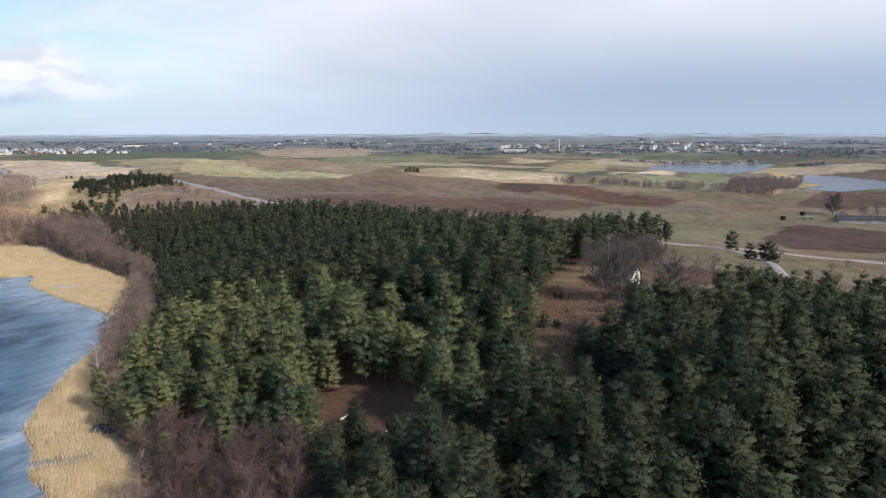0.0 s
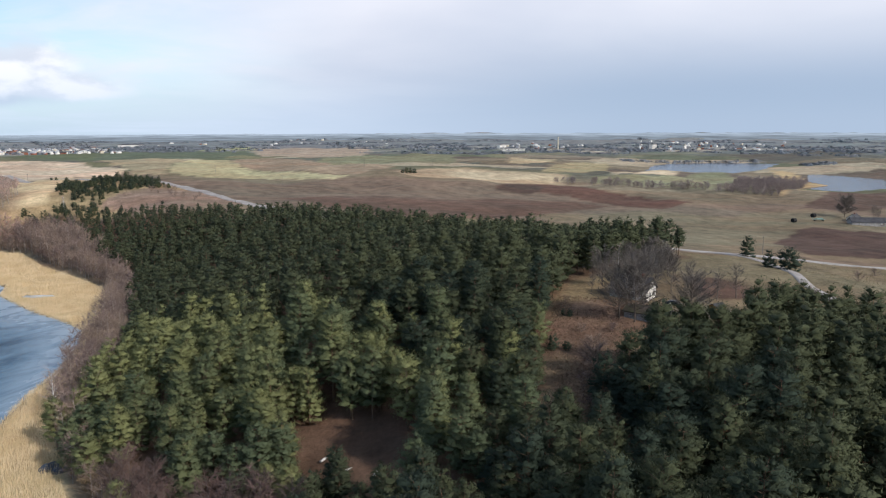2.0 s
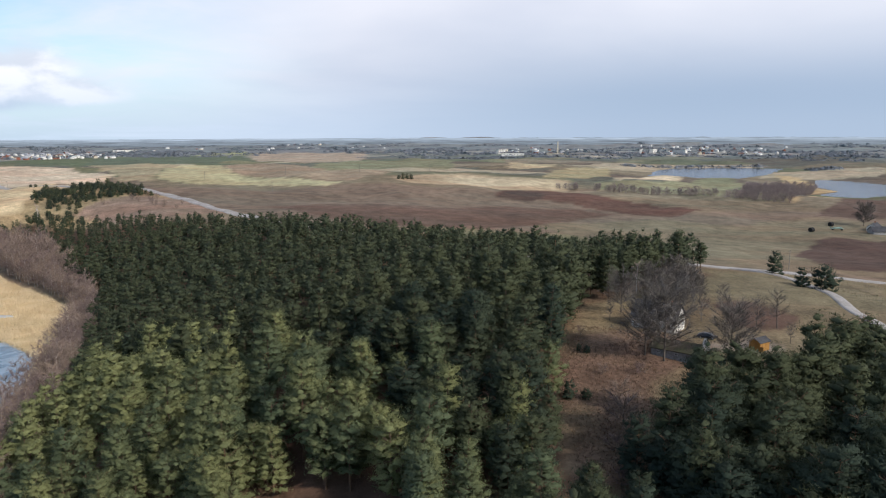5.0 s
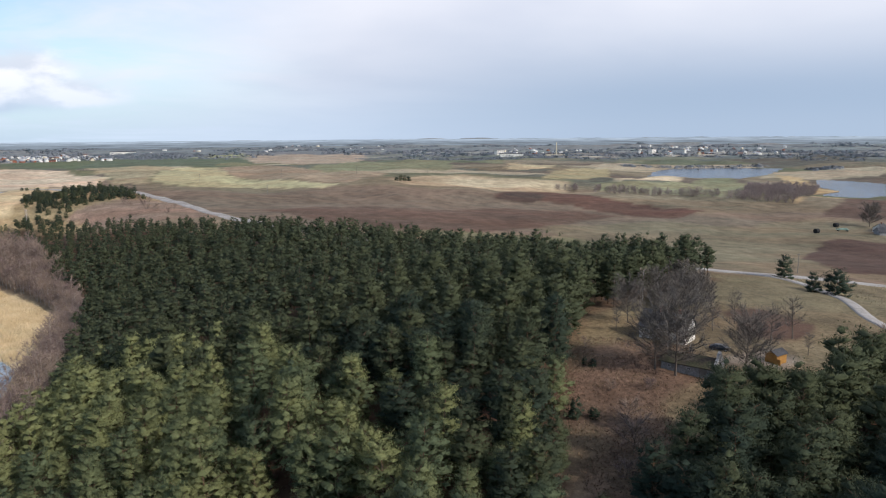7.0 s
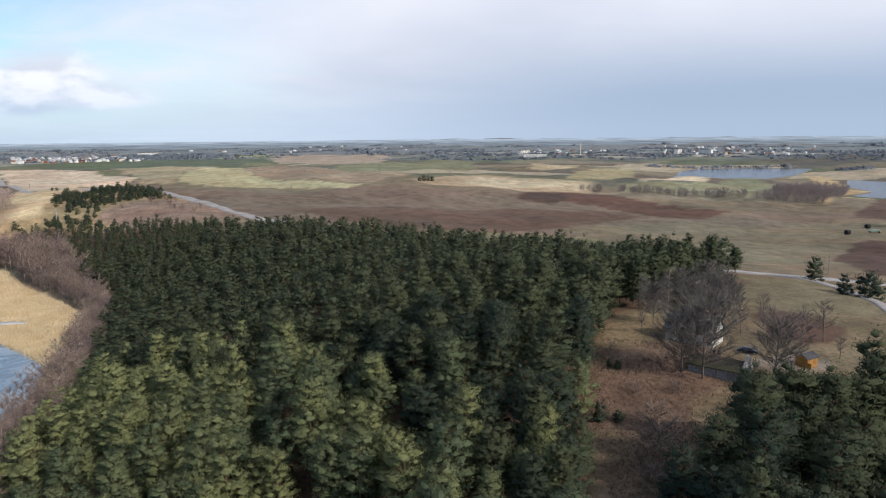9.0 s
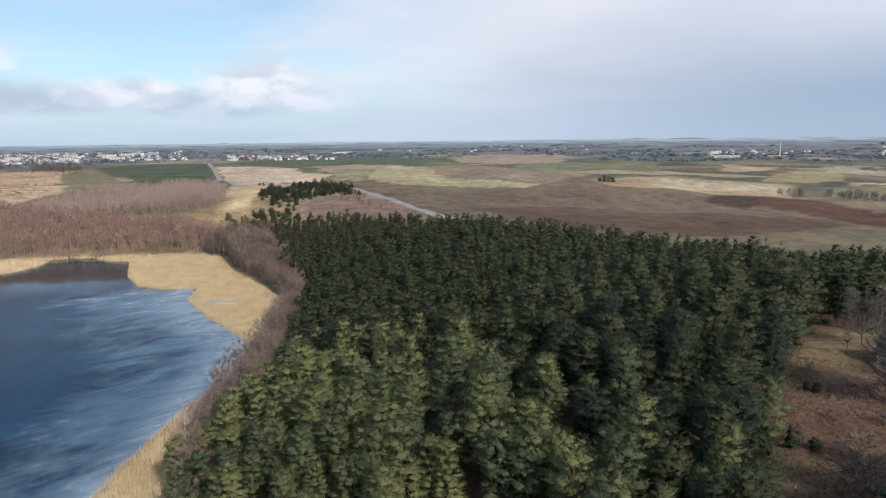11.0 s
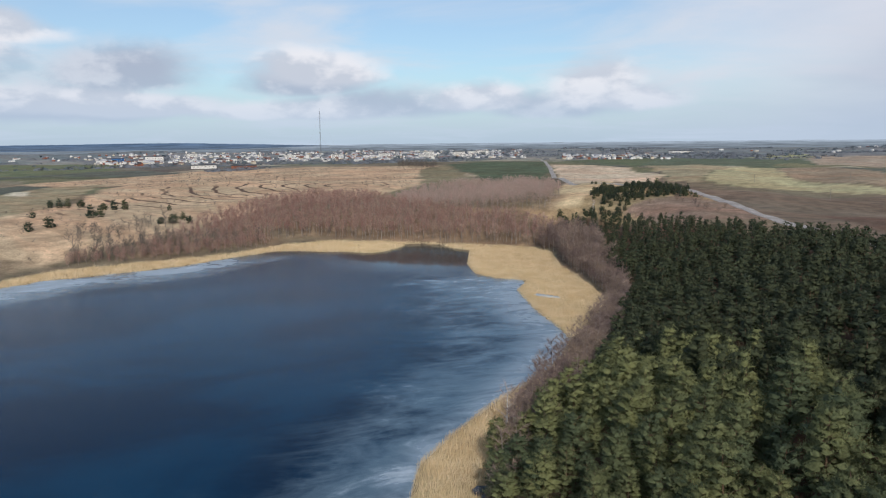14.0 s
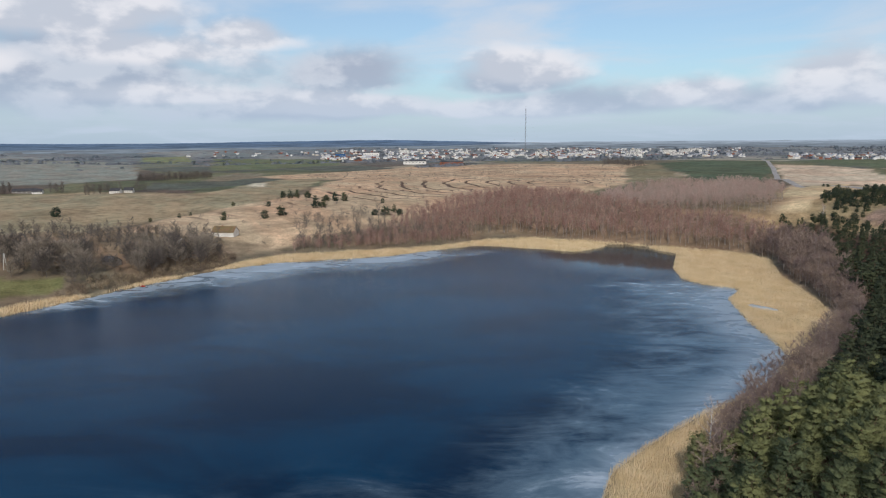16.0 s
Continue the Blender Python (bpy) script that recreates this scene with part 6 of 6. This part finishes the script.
    for lo, hi, near, far, count in ((44, 69, 2400, 3400, 480), (36, 50, 2500, 3400, 200), (69, 80, 2900, 3300, 24), (24.5, 33, 2300, 2800, 90), (-12, -5, 2400, 3000, 26), (-27, -16, 2400, 3100, 50), (4, 24, 2900, 3400, 16)):
        for _ in range(count):
            x, y = polar(g.uniform(lo, hi), near + (far - near) * g.uniform() ** 1.3)
            a, size = g.uniform(0, 6.28), np.array([g.uniform(4, 9), g.uniform(3, 4.5), g.uniform(3, 5.5)])
            v = block8 * size
            v = np.stack([v[:, 0] * math.cos(a) - v[:, 1] * math.sin(a) + x, v[:, 0] * math.sin(a) + v[:, 1] * math.cos(a) + y, v[:, 2] + height(x, y) - 0.5], 1)
            verts.append(v)
            faces.append(tri + at)
            tone, cover = int(g.choice([0, 0, 0, 0, 1, 2])), int(g.choice([3, 3, 3, 3, 3, 4]))
            slots.append(np.array([tone] * 10 + [cover] * 4))
            at += 10
    me = mesh_of("town_buildings", np.concatenate(verts), np.concatenate(faces), [WHITE_WALL, CREAM_WALL, BRICK, PALE_ROOF, RED_ROOF], np.concatenate(slots))
    tagged(new("town_buildings", me), "pale houses of the distant town", "town", kind="stuff")


def far_woods():
    g = np.random.default_rng(51)

    def clump(long, deep, tall, count, size):
        way = unit(g.normal(size=(count, 3)) + [0, 0, 0.35])
        way[:, 2] = abs(way[:, 2])
        p = way * np.array([long, deep, tall]) * g.uniform(0.7, 1.05, (count, 1)) + g.normal(0, 0.7, (count, 3))
        v, f = flakes(p, way + g.normal(0, 0.25, (count, 3)), size * g.uniform(0.7, 1.4, count), size * g.uniform(0.5, 0.9, count), g)
        stem = slivers(np.stack([g.uniform(-long, long, 4), g.uniform(-deep, deep, 4), np.zeros(4)], 1), np.tile([0.0, 0, 1], (4, 1)), np.full(4, tall * 0.8), np.full(4, 0.4), g)
        return stem, (v, f, np.repeat(unit(way + [0, 0, 0.3]), 3, 0))

    bare = [clump(24, 9, g.uniform(6, 9), 80, 4.0) for _ in range(5)]
    dark = [clump(16, 8, g.uniform(8, 12), 66, 4.2) for _ in range(4)]
    spots, firs = [], []
    for _ in range(250):
        turn, reach = g.uniform(-38, 100), 1750 + 1750 * g.uniform() ** 0.7
        axis, n = g.uniform(-0.5, 0.5) + math.radians(turn), int(g.integers(4, 15))
        x, y = polar(turn, reach)
        if turn > 56 and g.uniform() < 0.75 or turn < 4 and g.uniform() < 0.4 or 1000 < reach < 2300 and (-2 < turn < 34 or turn > 76 and reach < 1800):
            continue
        for i in range(n):
            to = firs if g.uniform() < 0.15 else spots
            to.append((x + math.cos(axis) * 22 * (i - n / 2) + g.normal(0, 8), y + math.sin(axis) * 22 * (i - n / 2) + g.normal(0, 8), g.uniform(0.7, 1.15)))
    for lo, hi, near, far, count in ((-34, 8, 1950, 2900, 34), (18, 45, 2300, 3100, 16), (60, 100, 1900, 3200, 10)):
        for _ in range(count):
            turn, reach, n = g.uniform(lo, hi), g.uniform(near, far), int(g.integers(8, 24))
            axis, (x, y) = g.uniform(-0.25, 0.25) + math.radians(turn), polar(turn, reach)
            for i in range(n):
                (spots if g.uniform() < 0.8 else firs).append((x + math.cos(axis) * 19 * (i - n / 2) + g.normal(0, 7), y + math.sin(axis) * 19 * (i - n / 2) + g.normal(0, 7), g.uniform(0.5, 1.0)))
    for lo, hi, near, far, count in ((38, 78, 1950, 3300, 90), (20, 36, 2250, 3000, 30), (-18, 2, 2150, 2700, 30), (-34, -13, 2100, 2800, 30), (76, 100, 1700, 2800, 14)):
        for _ in range(count):
            (spots if g.uniform() < 0.85 else firs).append((*polar(g.uniform(lo, hi), g.uniform(near, far)), g.uniform(0.4, 0.8)))
    # the copses by the far lake and along the field roads
    for poly, step in (([(380, 1500), (700, 1520), (700, 1560), (380, 1540)], 20), ([(690, 1350), (740, 1330), (760, 1370), (700, 1400)], 16), ([(-1380, 840), (-1420, 1000), (-1460, 1000), (-1440, 830)], 17)):
        for x, y in scatter(np.array(poly), step):
            spots.append((x, y, g.uniform(0.5, 0.95)))
    spots, firs = np.array(spots), np.array(firs)
    spots = clear_of(clear_of(spots, FAR_WATER, 8), EAST_WATER, 8)
    stand("far_copses", bare, spots, [GREY_BARK, HAZY_FAR_TWIGS], "leafless copses and hedgerows over the plain", "copses")
    stand("far_firs", dark, firs, [BARK, HAZY_FAR_NEEDLES], "dark conifer woods over the plain", "conifer woods")


def backdrop():
    """The far country that closes the plain, and the low ridge on the horizon, both glowing with painted haze."""
    turn = np.radians(np.linspace(-75, 125, 700))
    deg = np.degrees(turn)
    for name, near, reach, top, mat, label in (("backdrop", 3450, 3800, 57.0 - 17 * ramp(deg, 48, 60) + 0.5 * waves(deg, 0 * deg, 9, 2) + rng.uniform(-0.5, 0.5, 700), DISTANCE, "far country of woods and fields under painted blue haze"),
                                               ("ridge", 3850, 3900, 47 + ramp(deg, 46, 66) * (23 + 3.4 * waves(deg, 0 * deg, 26, 5) + 1.0 * waves(deg, 0 * deg, 6, 6)) + 0.5 * rng.uniform(-1, 1, 700), HAZED_RIDGE, "low wooded ridge on the horizon, blue with painted haze")):
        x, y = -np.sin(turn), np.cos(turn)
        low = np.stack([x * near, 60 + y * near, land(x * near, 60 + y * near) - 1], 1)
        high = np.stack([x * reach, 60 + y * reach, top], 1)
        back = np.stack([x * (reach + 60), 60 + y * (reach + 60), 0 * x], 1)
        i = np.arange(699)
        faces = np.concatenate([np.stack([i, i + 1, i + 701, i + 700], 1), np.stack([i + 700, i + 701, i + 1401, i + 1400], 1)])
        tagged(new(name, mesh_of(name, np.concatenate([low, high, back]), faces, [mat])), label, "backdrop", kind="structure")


def covered_boat(x, y, turn, long, wide, tall):
    """A boat laid up keel upwards under a slack tarpaulin."""
    g = np.random.default_rng(int(long * 10))
    ob = tagged(new("covered_boat"), "upturned boat under a slack dark blue-grey tarpaulin in reeds", "boat", "boats laid up in the reeds")
    bm = bmesh.new()
    n, m = 17, 9
    grid = []
    for i in range(n):
        u = 2 * i / (n - 1) - 1
        half = wide / 2 * (1 - abs(u) ** 2.6) ** 0.6 + 0.12
        crest = tall * (1 - 0.55 * abs(u) ** 2.2)
        ring = []
        for j in range(m):
            a = math.pi * j / (m - 1)
            fold = 1 + 0.07 * math.sin(9 * u + 3 * a) + g.normal(0, 0.025)
            ring.append(bm.verts.new((u * long / 2, -math.cos(a) * half * fold, -0.15 + math.sin(a) ** 0.8 * crest * fold)))
        grid.append(ring)
    for p, q in zip(grid, grid[1:]):
        for j in range(m - 1):
            bm.faces.new((p[j], q[j], q[j + 1], p[j + 1]))
        bm.faces.new((p[0], p[-1], q[-1], q[0]))
    bm.faces.new(grid[0][::-1]), bm.faces.new(grid[-1])
    bmesh.ops.recalc_face_normals(bm, faces=bm.faces[:])
    part("cover", bm, TARPAULIN, ob)
    rope = bmesh.new()
    for u in (-0.4, 0.35):
        for j in range(6):
            a, b = math.pi * j / 6, math.pi * (j + 1) / 6
            ends = [(u * long / 2, -math.cos(c) * wide * 0.53, -0.12 + math.sin(c) ** 0.8 * tall * 1.0) for c in (a, b)]
            rod(rope, *ends, 0.03, 0.03, 5)
    part("rope", rope, GREY_WOOD, ob, "weathered rope tied over the cover")
    ob.matrix_basis = pose(x, y, max(0.25, height(x, y)), 0, 0, turn)


farmstead()
far_bank()
line_poles()
mast()
town()
far_woods()
backdrop()
covered_boat(-86.8, 166.6, 35, 5.2, 2.3, 1.7)
covered_boat(-83.6, 165.2, 20, 4.4, 2.1, 1.4)
